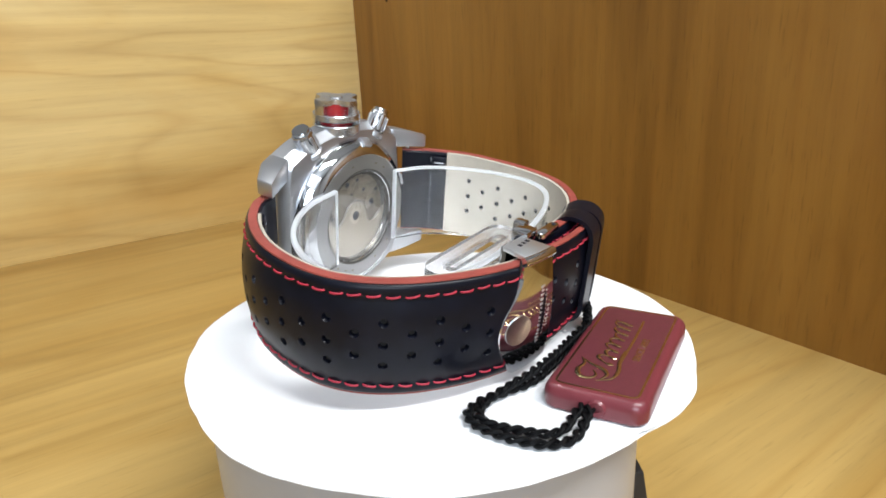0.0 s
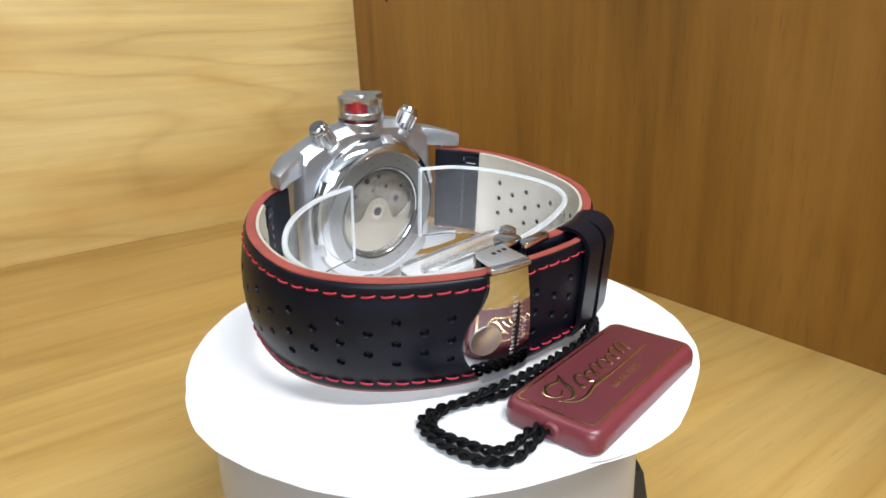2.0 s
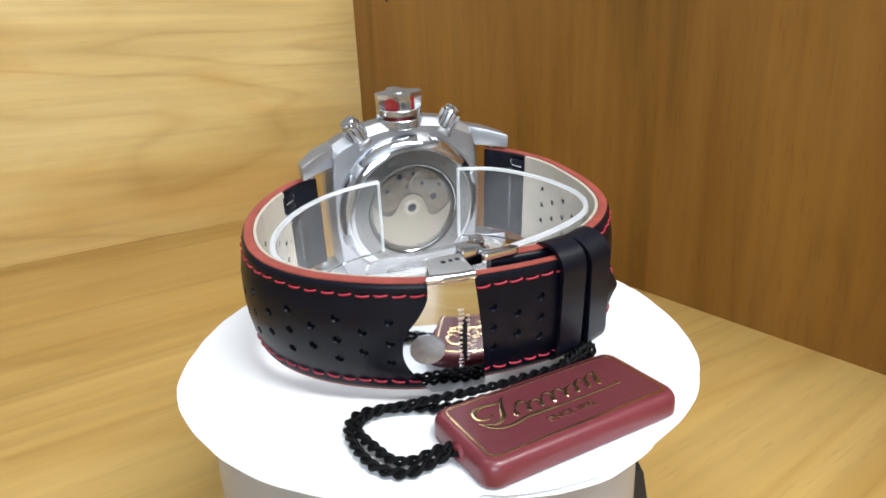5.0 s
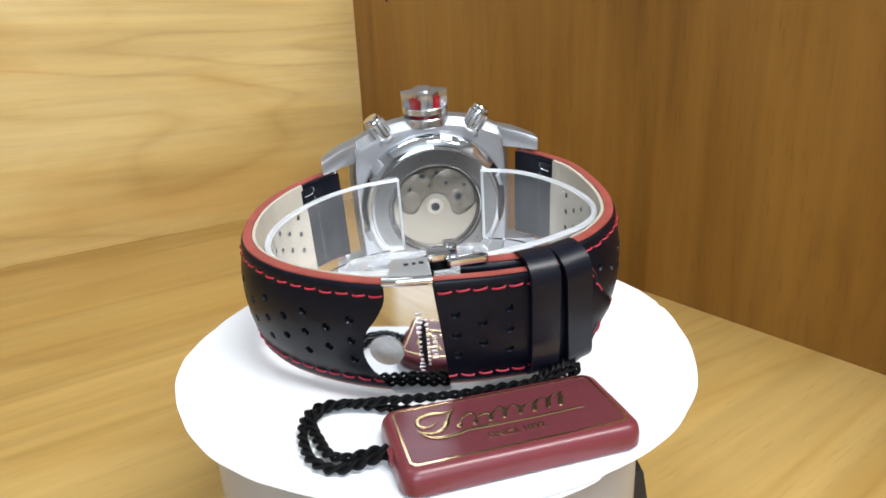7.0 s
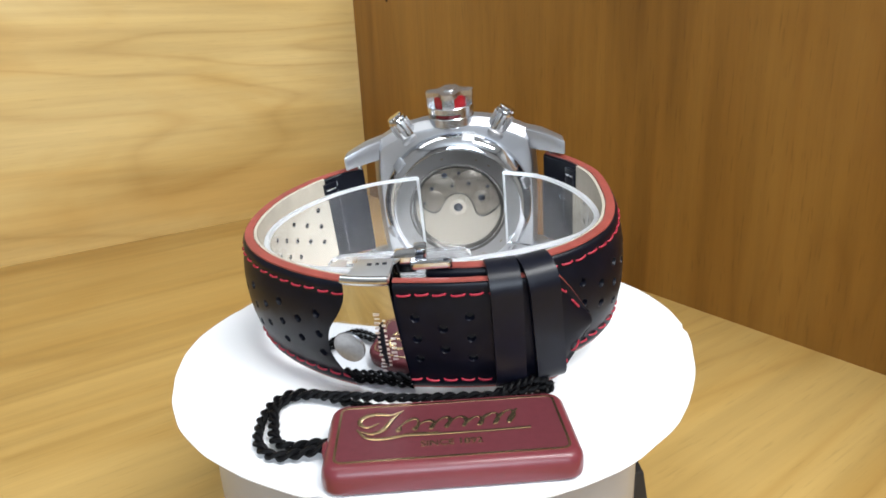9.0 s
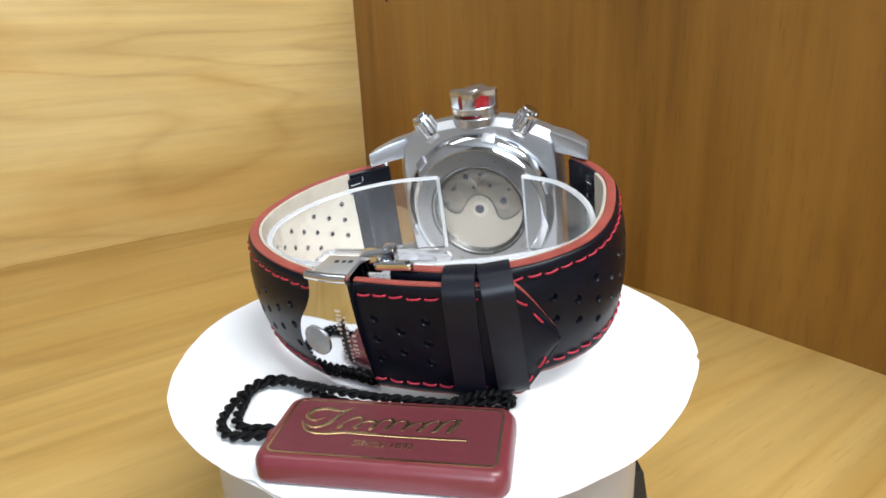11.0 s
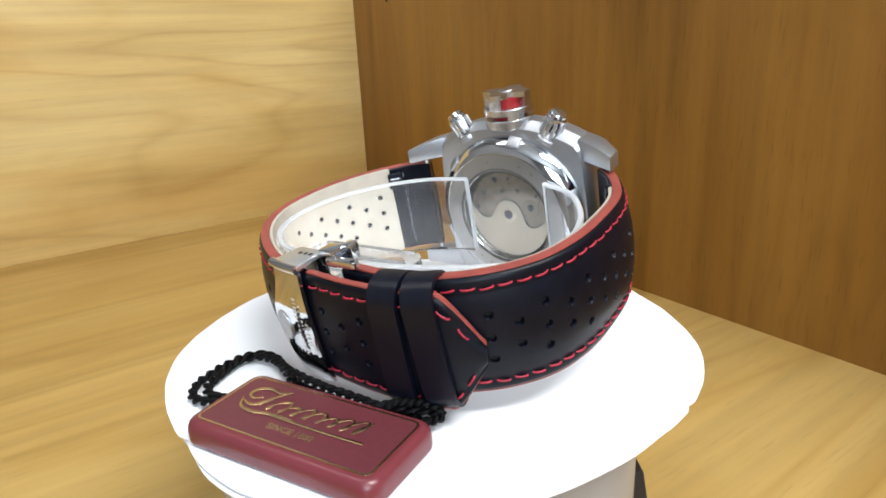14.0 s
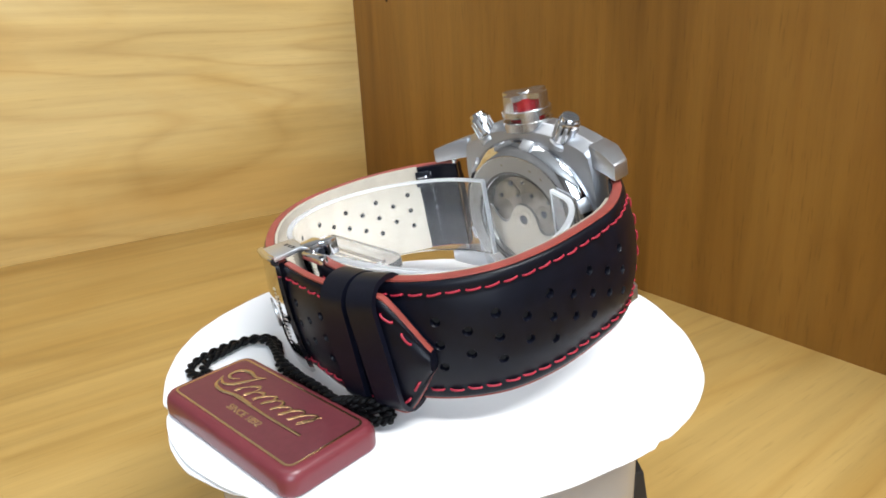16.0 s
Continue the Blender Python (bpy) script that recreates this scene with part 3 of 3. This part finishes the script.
    for k in range(41):
        a = radians(172 + 196 * k / 40)
        out.append((11.7 * math.cos(a), 11.7 * math.sin(a)))
    edge = spline([(11.5, 1.4), (9.6, -1.0), (7.0, -2.5), (5.0, -1.5), (3.8, 1.2), (2.2, 3.2), (0, 3.9), (-2.2, 3.2), (-3.8, 1.2), (-5.0, -1.5), (-7.0, -2.5), (-9.6, -1.0), (-11.5, 1.4)], 0.4)
    out += [(x, y) for x, y in edge]
    up = Matrix.Rotation(radians(90), 4, "X")
    bm = prism(bmesh.new(), out, 0.0, 0.4, 0.1, 1)
    bmesh.ops.transform(bm, matrix=Matrix.Translation((0, 0.35, 0)) @ up @ Matrix.Rotation(radians(-8), 4, "Z"), verts=bm.verts[:])
    part("rotor", bm, M_ROTOR, mv, "striped half-moon rotor")
    # dark tube that paints the shade in the gap along the rotor's waved side
    line = [(x, y, 0.0) for x, y in edge]
    bm = tube(bmesh.new(), line, 0.22, 6)
    bmesh.ops.transform(bm, matrix=Matrix.Translation((0, 0.30, 0.12)) @ up @ Matrix.Rotation(radians(-8), 4, "Z"), verts=bm.verts[:])
    part("rotor_gap_shade", bm, M_MOVE_D, mv)

    def disc(name, x, z, r, v0, v1, mat, label=""):
        bm = revolve(bmesh.new(), [(0, -v1), (r, -v1), (r, -v0 - 0.05), (r - 0.08, -v0), (0, -v0)], 28)
        bmesh.ops.transform(bm, matrix=Matrix.Translation((x, 0, z)) @ turn, verts=bm.verts[:])
        part(name, bm, mat, mv, label)

    disc("rotor_screw", 0, 0, 1.25, -0.2, 0.3, M_SCREW, "dark centre screw")
    disc("rotor_hub", 0, 0, 2.3, -0.10, 0.2, M_MOVE)
    disc("bridge", -4.8, 5.2, 4.6, 0.3, 0.8, M_BRIDGE)
    disc("bridge", 4.4, 5.4, 4.9, 0.4, 0.8, M_BRIDGE)
    disc("gear", 6.6, 2.0, 2.3, 0.28, 0.5, M_BRIDGE)
    disc("balance", -6.2, 2.4, 2.6, 0.22, 0.5, M_BRIDGE)
    for x, z, r in ((6.6, 2.2, 0.95), (-3.0, 9.4, 0.75), (3.4, 6.6, 0.5), (-6.8, 5.8, 0.6), (8.4, 5.4, 0.5), (-1.2, 6.2, 0.4), (0.9, 9.8, 0.45), (-9.2, 1.6, 0.45)):
        disc("screw", x, z, r, 0.12, 0.3, M_SCREW)
    g = round_part("back_glass", [(0, -1.0), (11.8, -1.0), (11.8, -0.7), (0, -0.7)], M_GLASS, case, "clear back glass")
    g.visible_shadow = False
    # four lugs with spring bars
    for su in (1, -1):
        for sw in (1, -1):
            a = [(su * 19.4, 3.4, sw * 14.2), (su * 19.4, 3.4, sw * 19.6), (su * 19.4, 9.8, sw * 19.6), (su * 19.4, 9.8, sw * 14.2)]
            b = [(su * 24.4, 1.0, sw * 13.8), (su * 24.4, 1.0, sw * 18.6), (su * 24.4, 7.8, sw * 18.6), (su * 24.4, 7.8, sw * 13.8)]
            c = [(su * 29.2, -1.5, sw * 13.2), (su * 29.2, -1.5, sw * 17.0), (su * 29.2, 3.6, sw * 17.0), (su * 29.2, 3.6, sw * 13.2)]
            bm = bmesh.new()
            rings = [[bm.verts.new(p) for p in r] for r in (a, b, c)]
            for p, q in zip(rings, rings[1:]):
                for i in range(4):
                    j = (i + 1) % 4
                    bm.faces.new((p[i], q[i], q[j], p[j]))
            bm.faces.new(rings[0])
            bm.faces.new(rings[-1][::-1])
            bmesh.ops.recalc_face_normals(bm, faces=bm.faces[:])
            bmesh.ops.bevel(bm, geom=[e for e in bm.edges], offset=0.5, segments=2, affect="EDGES", profile=0.5)
            part("lug", bm, M_STEEL, case)
        bm = tube(bmesh.new(), [(su * 26.3, 3.0, -14.5), (su * 26.3, 3.0, 14.5)], 0.8, 12)
        part("spring_bar", bm, M_POLISH, case)
    crown(case)
    pusher(case, 1)
    pusher(case, -1)


def keeper(watch, s, tilt, name="keeper"):
    """Leather loop round both layers of the strap."""
    path = spline(TAIL, 0.5)
    m = frame_on(path, s, 0, 0)
    out = rounded(-8.4, 2.1, -13.3, 14.0, 4.9, 8)
    inn = rounded(-7.3, 1.0, -12.5, 13.0, 3.8, 8)
    bm = bmesh.new()
    hollow_frame(bm, out, inn, -2.95, 2.95)
    es = [e for e in bm.edges if e.calc_face_angle(0) > 1.2]
    bmesh.ops.bevel(bm, geom=es, offset=0.45, segments=3, affect="EDGES", profile=0.5)
    # outline x is outward, y up, z along the strap
    turn = Matrix(((0, 0, 1, 0), (0, 1, 0, 0), (1, 0, 0, 0), (0, 0, 0, 1)))
    part(name, bm, M_LEATHER2, watch, "black leather strap keeper", True, m @ pose(0, 0, 0, 0, 0, tilt) @ turn)


def clasp(watch):
    c = new("clasp")
    c.parent = watch
    c["label"] = "polished steel folding clasp"
    path = spline([(-25, -58.2), (-18, -60.6), (-12, -61.7), (-6, -62.0)], 0.5)
    # curved front plate with one waved side
    left = spline([(13.6, -19.2), (9.5, -19.5), (6.0, -21.2), (2.5, -23.5), (-1.5, -24.4), (-5.0, -23.7), (-9.0, -21.4), (-12.4, -19.2)], 0.8)
    bm = bmesh.new()

    def front_y(u):
        return float(np.interp(u, path[:, 0], path[:, 1])) - 0.5

    rows = []
    for w, ul in left:
        row = []
        ur = -9.3 - 0.09 * w
        for k in range(9):
            u = ul + (ur - ul) * k / 8
            y = front_y(u) - 1.2 * (1 - (w / 14) ** 2)
            row.append((bm.verts.new((u, y, w)), bm.verts.new((u, y + 0.9, w))))
        rows.append(row)
    for a, b in zip(rows, rows[1:]):
        for k in range(8):
            bm.faces.new((a[k][0], a[k + 1][0], b[k + 1][0], b[k][0]))
            bm.faces.new((a[k][1], b[k][1], b[k + 1][1], a[k + 1][1]))
        for k in (0, 8):
            bm.faces.new((a[k][0], b[k][0], b[k][1], a[k][1]))
    for r in (rows[0], rows[-1]):
        for k in range(8):
            bm.faces.new((r[k][0], r[k][1], r[k + 1][1], r[k + 1][0]))
    plate = part("front_plate", bm, M_POLISH, c, "polished plate with a waved side")
    # fold over the strap's upper edge
    bm = hexa(bmesh.new(), [(-18.4, front_y(-18.4) - 0.1, 13.2), (-10.2, front_y(-10.2) - 0.1, 13.2), (-10.2, front_y(-10.2) - 0.1, 14.3), (-18.4, front_y(-18.4) - 0.1, 14.3)],
              [(-17.0, -54.6, 13.2), (-10.0, -54.9, 13.2), (-10.0, -54.9, 14.3), (-17.0, -54.6, 14.3)], 0.25)
    fold = part("fold", bm, M_FOLD, c, "satin folded top")
    bend = [(u, front_y(u) - 0.05, 13.45) for u in np.linspace(-19.3, -10.3, 9)]
    part("bend", tube(bmesh.new(), bend, 0.95, 14), M_POLISH, c, "polished bend of the clasp")
    for k, (x, s) in enumerate(((-14.4, 0.9), (-12.9, 0.7), (-11.5, 0.9))):
        part("engraved_mark", box(bmesh.new(), x - s / 2, x + s / 2, -57.6, -56.7, 14.28, 14.34), M_SCREW, fold)
    bm = hexa(bmesh.new(), [(-17.0, -55.2, 13.6), (-9.0, -56.2, 13.6), (-9.0, -55.2, 14.2), (-17.0, -54.2, 14.2)], [(-17.0, -55.0, -12), (-9.0, -56.0, -12), (-9.0, -55.0, -12), (-17.0, -54.0, -12)], 0.2)
    part("back_plate", bm, M_POLISH, c)
    # hinge block and long bar
    part("hinge_block", box(bmesh.new(), -10.0, -5.6, -56.4, -52.6, 11.5, 15.2, 0.4), M_POLISH, c)
    part("hinge_pin", tube(bmesh.new(), [(-10.6, -54.6, 13.4), (-4.4, -54.8, 13.4)], 0.9, 16), M_SCREW, c)
    part("hinge_tab", box(bmesh.new(), -6.4, -3.8, -53.6, -50.8, 12.0, 15.5, 0.5), M_POLISH, c)
    bm = prism(bmesh.new(), rounded(-6.6, 1.4, -58.4, -56.4, 0.9, 5), 13.2, 14.4, 0.25)
    part("bar", bm, M_POLISH, c, "polished bar of the clasp")
    part("rivet", revolve(bmesh.new(), [(0, 14.3), (0.55, 14.3), (0.5, 14.5), (0, 14.55)], 16), M_SCREW, c, "", True, mm_pose(0.2, -57.4, 0))
    # raised round emblem and worn engraving on the plate, as plain shapes
    m = Matrix.Translation(Vector((-20.0, front_y(-20.0) - 1.3, -1.2)) * MM) @ pose(0, 0, 0, 90, 0, -19)
    part("emblem", revolve(bmesh.new(), [(0, 0.04), (3.0, 0.04), (3.1, 0.10), (3.35, 0.10), (3.4, -0.3), (0, -0.3)], 40), M_EMBLEM, plate, "round satin emblem", True, m)
    rng = random.Random(9)
    for x, w0, w1, wd in ((-13.4, -6.5, 7.5, 0.55), (-12.2, -5.0, 5.5, 0.35), (-10.9, -3.5, 2.0, 0.5)):
        w = w0
        while w < w1:
            h = rng.uniform(0.5, 1.1)
            y = front_y(x) - 1.2 * (1 - (w / 14) ** 2)
            part("engraved_mark", box(bmesh.new(), x - wd * rng.uniform(0.6, 1.3), x + wd, y - 0.06, y + 0.1, w, w + h * 0.55), M_FOLD, plate, "", False)
            w += h + 0.25


def watch_thing():
    watch = new("wristwatch")
    watch.matrix_basis = mm_pose(8.55, 27.95, 22.95, 8.8, -2.5, 0)
    tagged(watch, "steel chronograph wristwatch with perforated black leather strap and red stitching", "wristwatch")
    watch_case(watch)
    flat = lambda s: HALF
    strap_piece(watch, "strap", LEFT, flat, None, 3.0, (12.2, 92), (19.0, 88), (6, 88), "black perforated leather strap half", True, 0)
    strap_piece(watch, "strap", RIGHT, flat, None, 3.0, (8, 81), (30.8, 76), (4, 88), "black perforated leather strap half", True, 0)
    strap_piece(watch, "strap_tail", TAIL, lambda s: 0.985 * taper(s), lambda s: -1.6 * s * s, 2.4, (0, 0), (3.7, 16), (2, 26), "pointed strap end through the keepers", False, 0, 5.15, 0.55)
    # stitching that closes the strap at the lugs and follows the pointed end
    for pts, s in ((LEFT, 5.0), (RIGHT, length(spline(RIGHT, 1.0)) - 5.0)):
        path = spline(pts, 1.0)
        for k in range(-2, 3):
            share("stitch", STITCH, watch, frame_on(path, s, surface_n(k * 3.8 / HALF) + 0.1, k * 3.8, 90))
        inner = 9.0 if pts is LEFT else length(path) - 9.0
        for k in range(-4, 5):
            share("stitch", STITCH_PALE, watch, frame_on(path, inner, -3.12, k * 2.5, 90) @ pose(0, 0, 0, 180, 0, 0))
        m = frame_on(path, inner + (2.6 if pts is LEFT else -2.6), -3.3, 8.8)
        part("spring_bar_tab", box(bmesh.new(), -2.0, 2.0, -2.2, 2.2, -0.5, 0.5, 0.4), M_LEATHER2, watch, "", True, m)
        part("spring_bar_pin", box(bmesh.new(), -1.5, 1.5, 0.3, 0.8, -0.75, -0.4, 0.15), M_POLISH, watch, "", True, m)
    path = spline(TAIL, 1.0)
    L = length(path)
    for ds in (3.6, 6.6, 9.6):
        q = 1 - ds / L
        h, h2 = taper(q), taper(q - 0.03)
        lean = math.degrees(math.atan2(h2 - h, 0.03 * L))
        for sgn in ((1, -1) if ds < 8 else (1,)):
            share("stitch", STITCH, watch, frame_on(path, L - ds, 0.55, -1.6 * q * q + sgn * max(0.0, h - 2.6), -sgn * lean))
    keeper(watch, 20.9, 0.0)
    keeper(watch, 28.3, 3.0)
    clasp(watch)
    return watch


def cuff_thing():
    cuff = new("display_cuff")
    cuff.matrix_basis = mm_pose(8.55, 27.95, 22.95, 8.8, -2.5, 0)
    tagged(cuff, "clear plastic display cuff inside the watch strap", "display cuff")
    path = spline(CUFF, 1.2)[::-1]
    prof = [(-0.6, -10.2), (0.6, -10.2), (0.6, 10.0), (0.3, 10.35), (-0.3, 10.35), (-0.6, 10.0)]
    part("band", sweep(bmesh.new(), path, prof), M_CUFF, cuff, "clear bent plastic band")
    # frosted cut edge on top of the band
    prof = [(-0.66, 10.0), (0.66, 10.0), (0.48, 10.6), (-0.48, 10.6)]
    part("edge", sweep(bmesh.new(), path, prof), M_FROST, cuff, "frosted cut edge")
    for p in (path[0], path[-1]):
        part("edge", box(bmesh.new(), p[0] - 0.35, p[0] + 0.35, p[1] - 0.5, p[1] + 0.5, -10.2, 10.3, 0.15), M_FROST, cuff, "frosted cut edge")
    bm = hollow_frame(bmesh.new(), rounded(-26, 4.5, -49.5, -40.5, 3.5, 6), rounded(-22, 1.5, -46.6, -43.4, 1.5, 6), 6.4, 8.4)
    part("tongue", bm, M_MILKY, cuff, "slotted frosted tongue")
    for o in cuff.children:
        o.visible_shadow = False
    return cuff


# ---- hang tag with its cord ----
def tag_thing():
    tag = new("hang_tag")
    tag.matrix_basis = mm_pose(9.0, -47.0, TOP_Z + 0.05, 0.0, 0.0, 6.4)
    tagged(tag, "maroon plastic hang tag with gold border on a braided black cord", "hang tag")
    L, W, T = 21.9, 10.3, 4.9
    bm = bmesh.new()
    rings = []
    levels = [(0.9, 0.0), (0.35, 0.12), (0.08, 0.45), (0.0, 1.0), (0.0, 2.6)] + [(1.7 - 1.7 * math.cos(a), 2.6 + (T - 2.6) * math.sin(a)) for a in (0.35, 0.7, 1.0, 1.25, 1.45, 1.5708)]
    for i, z in levels:
        rings.append([bm.verts.new((x, y, z)) for x, y in rounded(-L + i, L - i, -W + i, W - i, 3.2 - 0.8 * i, 8)])
    n = len(rings[0])
    for a, b in zip(rings, rings[1:]):
        for i in range(n):
            j = (i + 1) % n
            bm.faces.new((a[i], a[j], b[j], b[i]))
    bm.faces.new(rings[0][::-1])
    bm.faces.new(rings[-1])
    plate = part("plate", bm, M_TAG, tag, "maroon plastic plate with rounded edges")
    l, w = L - 2.0, W - 2.0
    part("inlay", prism(bmesh.new(), rounded(-l, l, -w, w, 1.5, 5), T - 0.2, T + 0.06), M_TAGTOP, plate, "satin maroon face")
    part("border", hollow_frame(bmesh.new(), rounded(-l, l, -w, w, 1.6, 5), rounded(-l + 0.45, l - 0.45, -w + 0.45, w - 0.45, 1.2, 5), T, T + 0.14), M_GOLD, plate, "thin gold border")
    # gold ornament in place of the maker's mark: a curl, a waved band and a rule
    z = T + 0.22

    def gold(name, pts, rad, label=""):
        path = [(x, y, z) for x, y in spline(pts, 0.35)]
        bm = tube(bmesh.new(), path, rad, 6)
        bmesh.ops.scale(bm, vec=(1, 1, 0.28), space=Matrix.Translation((0, 0, -z)), verts=bm.verts[:])
        part(name, bm, M_GOLD, plate, label)

    fat = lambda s: 0.18 + 0.36 * math.sin(math.pi * s) ** 1.5
    gold("ornament", [(-12.6, 2.4), (-14.4, 1.4), (-15.9, 2.4), (-15.6, 4.4), (-13.2, 5.4), (-10.4, 4.9), (-8.2, 6.0)], fat, "gold curl")
    gold("ornament", [(-8.6, 5.6), (-10.2, 3.4), (-11.6, 0.6), (-13.6, -0.6), (-15.8, 0.2)], fat)
    gold("ornament", [(-16.4, 0.9), (-14.6, -1.7), (-11.4, -2.3), (-7.0, -1.5), (-2.0, -1.4)], lambda s: 0.16 + 0.28 * math.sin(math.pi * s))
    gold("rule", [(-7.6, -1.75), (4.0, -1.9), (14.0, -1.7)], 0.30, "gold rule")
    wave = []
    for k in range(97):
        a = k / 96
        ph = a * math.tau * 7.5 + 3.6
        hgt = 1.55 + 0.25 * math.sin(a * 19.0) + (5.6 * (a - 0.76) if a > 0.76 else 0)
        y = hgt * math.sin(ph)
        wave.append((-9.0 + 21.5 * a - 0.75 * math.cos(ph) + 0.45 * y, 1.1 + 0.4 * a + y + (hgt - 1.55)))
    gold("ornament", wave, lambda s: 0.30 + 0.10 * math.sin(s * math.tau * 15), "waved gold band")
    cu = bpy.data.curves.new("lettering", "FONT")
    cu.body, cu.size, cu.align_x = "SINCE 1892", 2.15 * MM, "CENTER"
    cu.extrude, cu.offset = 0.05 * MM, 0.035 * MM
    tmp = bpy.data.objects.new("lettering", cu)
    me = bpy.data.meshes.new_from_object(tmp)
    bpy.data.objects.remove(tmp)
    me.materials.append(M_GOLD)
    share("lettering", me, plate, mm_pose(0.0, -5.0, T + 0.10), "small gold lettering")
    # braided cord: two loops of twisted strands
    inv = tag.matrix_basis.inverted()

    def cord(pts, turns, name, label):
        path = spline([tuple(inv @ (Vector((p[0], p[1] + (1.4 if p[1] < -42 else 2.6), p[2] + TOP_Z)) * MM) / MM) for p in pts], 0.30)
        d = len(path)
        n = length(path)
        c = None
        for k in range(2):
            strand = []
            for i, p in enumerate(path):
                a, b = path[max(i - 1, 0)], path[min(i + 1, d - 1)]
                t = Vector(b - a).normalized()
                x = t.cross(Vector((0, 0, 1))).normalized()
                y = x.cross(t)
                ph = math.tau * (i / d * n / turns + k / 2)
                q = Vector(p) + x * 0.62 * math.cos(ph) + y * 0.42 * math.sin(ph)
                strand.append(tuple(q))
            ob = part("strand", tube(bmesh.new(), strand, lambda s: 0.50 + 0.08 * math.sin(s * n * 2.3 + k), 8), M_CORD, c or tag)
            if c is None:
                ob.name = name
                ob["label"] = label
                c = ob

    cord([(-12.4, -50.6, 2.3), (-16.0, -51.2, 2.0), (-21.5, -51.6, 1.3), (-25.6, -48.9, 1.3), (-27.6, -43.6, 1.3), (-28.0, -37.6, 1.3), (-26.0, -32.8, 1.3), (-21.2, -31.8, 1.3), (-15.0, -34.2, 1.3),
          (-8.0, -37.2, 1.3), (1.0, -37.6, 1.3), (10.0, -37.4, 1.4), (18.0, -37.6, 2.6), (24.0, -35.6, 2.4)], 5.2, "cord", "twisted black cord")
    cord([(-12.4, -49.4, 2.3), (-16.0, -48.8, 1.9), (-20.2, -48.9, 1.4), (-23.4, -46.8, 1.4), (-25.6, -41.8, 1.5), (-26.4, -37.2, 1.6), (-24.0, -34.0, 1.7), (-19.6, -33.6, 2.0), (-13.6, -35.6, 3.0),
          (-7.0, -37.6, 3.8), (2.0, -38.0, 3.8), (10.0, -38.0, 4.0), (17.0, -38.4, 4.6), (23.5, -35.4, 4.2), (27.0, -33.2, 3.8)], 4.7, "cord", "twisted black cord")
    cord([(17.0, -38.0, 4.4), (21.0, -36.8, 5.6), (25.0, -34.6, 5.8), (28.2, -33.2, 4.0), (26.0, -34.8, 2.2), (22.0, -36.2, 2.6)], 3.0, "cord", "knotted end of the black cord")
    bm = revolve(bmesh.new(), [(0.7, -0.5), (1.5, -0.6), (1.9, 0), (1.5, 0.6), (0.7, 0.5)], 20)
    part("cord_hole", bm, M_TAG, plate, "moulded eye", True, mm_pose(-L + 0.15, -1.0, 2.3, 0, 90, 0))
    return tag


setting()
PLATE = turntable()
PAPER, PAPER_LOW = paper_discs()
STITCH = stitch_mesh()
STITCH_PALE = piece_mesh("pale_stitch", tube(bmesh.new(), [(-0.6, 0, -0.2), (-0.3, 0, 0.1), (0.3, 0, 0.1), (0.6, 0, -0.2)], 0.13, 6), M_PALE)
PERF_SHADE = perforation_shade_mesh()
WATCH = watch_thing()
CUFF_OB = cuff_thing()
TAG = tag_thing()


def motions():
    """All that stands on the turntable goes round with it, evenly."""
    for thing in (PLATE, PAPER, PAPER_LOW, WATCH, CUFF_OB, TAG):
        rest = thing.matrix_basis.copy()
        walk(thing, [(t, pose(0, 0, 0, 0, 0, TURN * (t - 8.0)) @ rest) for t in [0.5 * k for k in range(33)]])


motions()
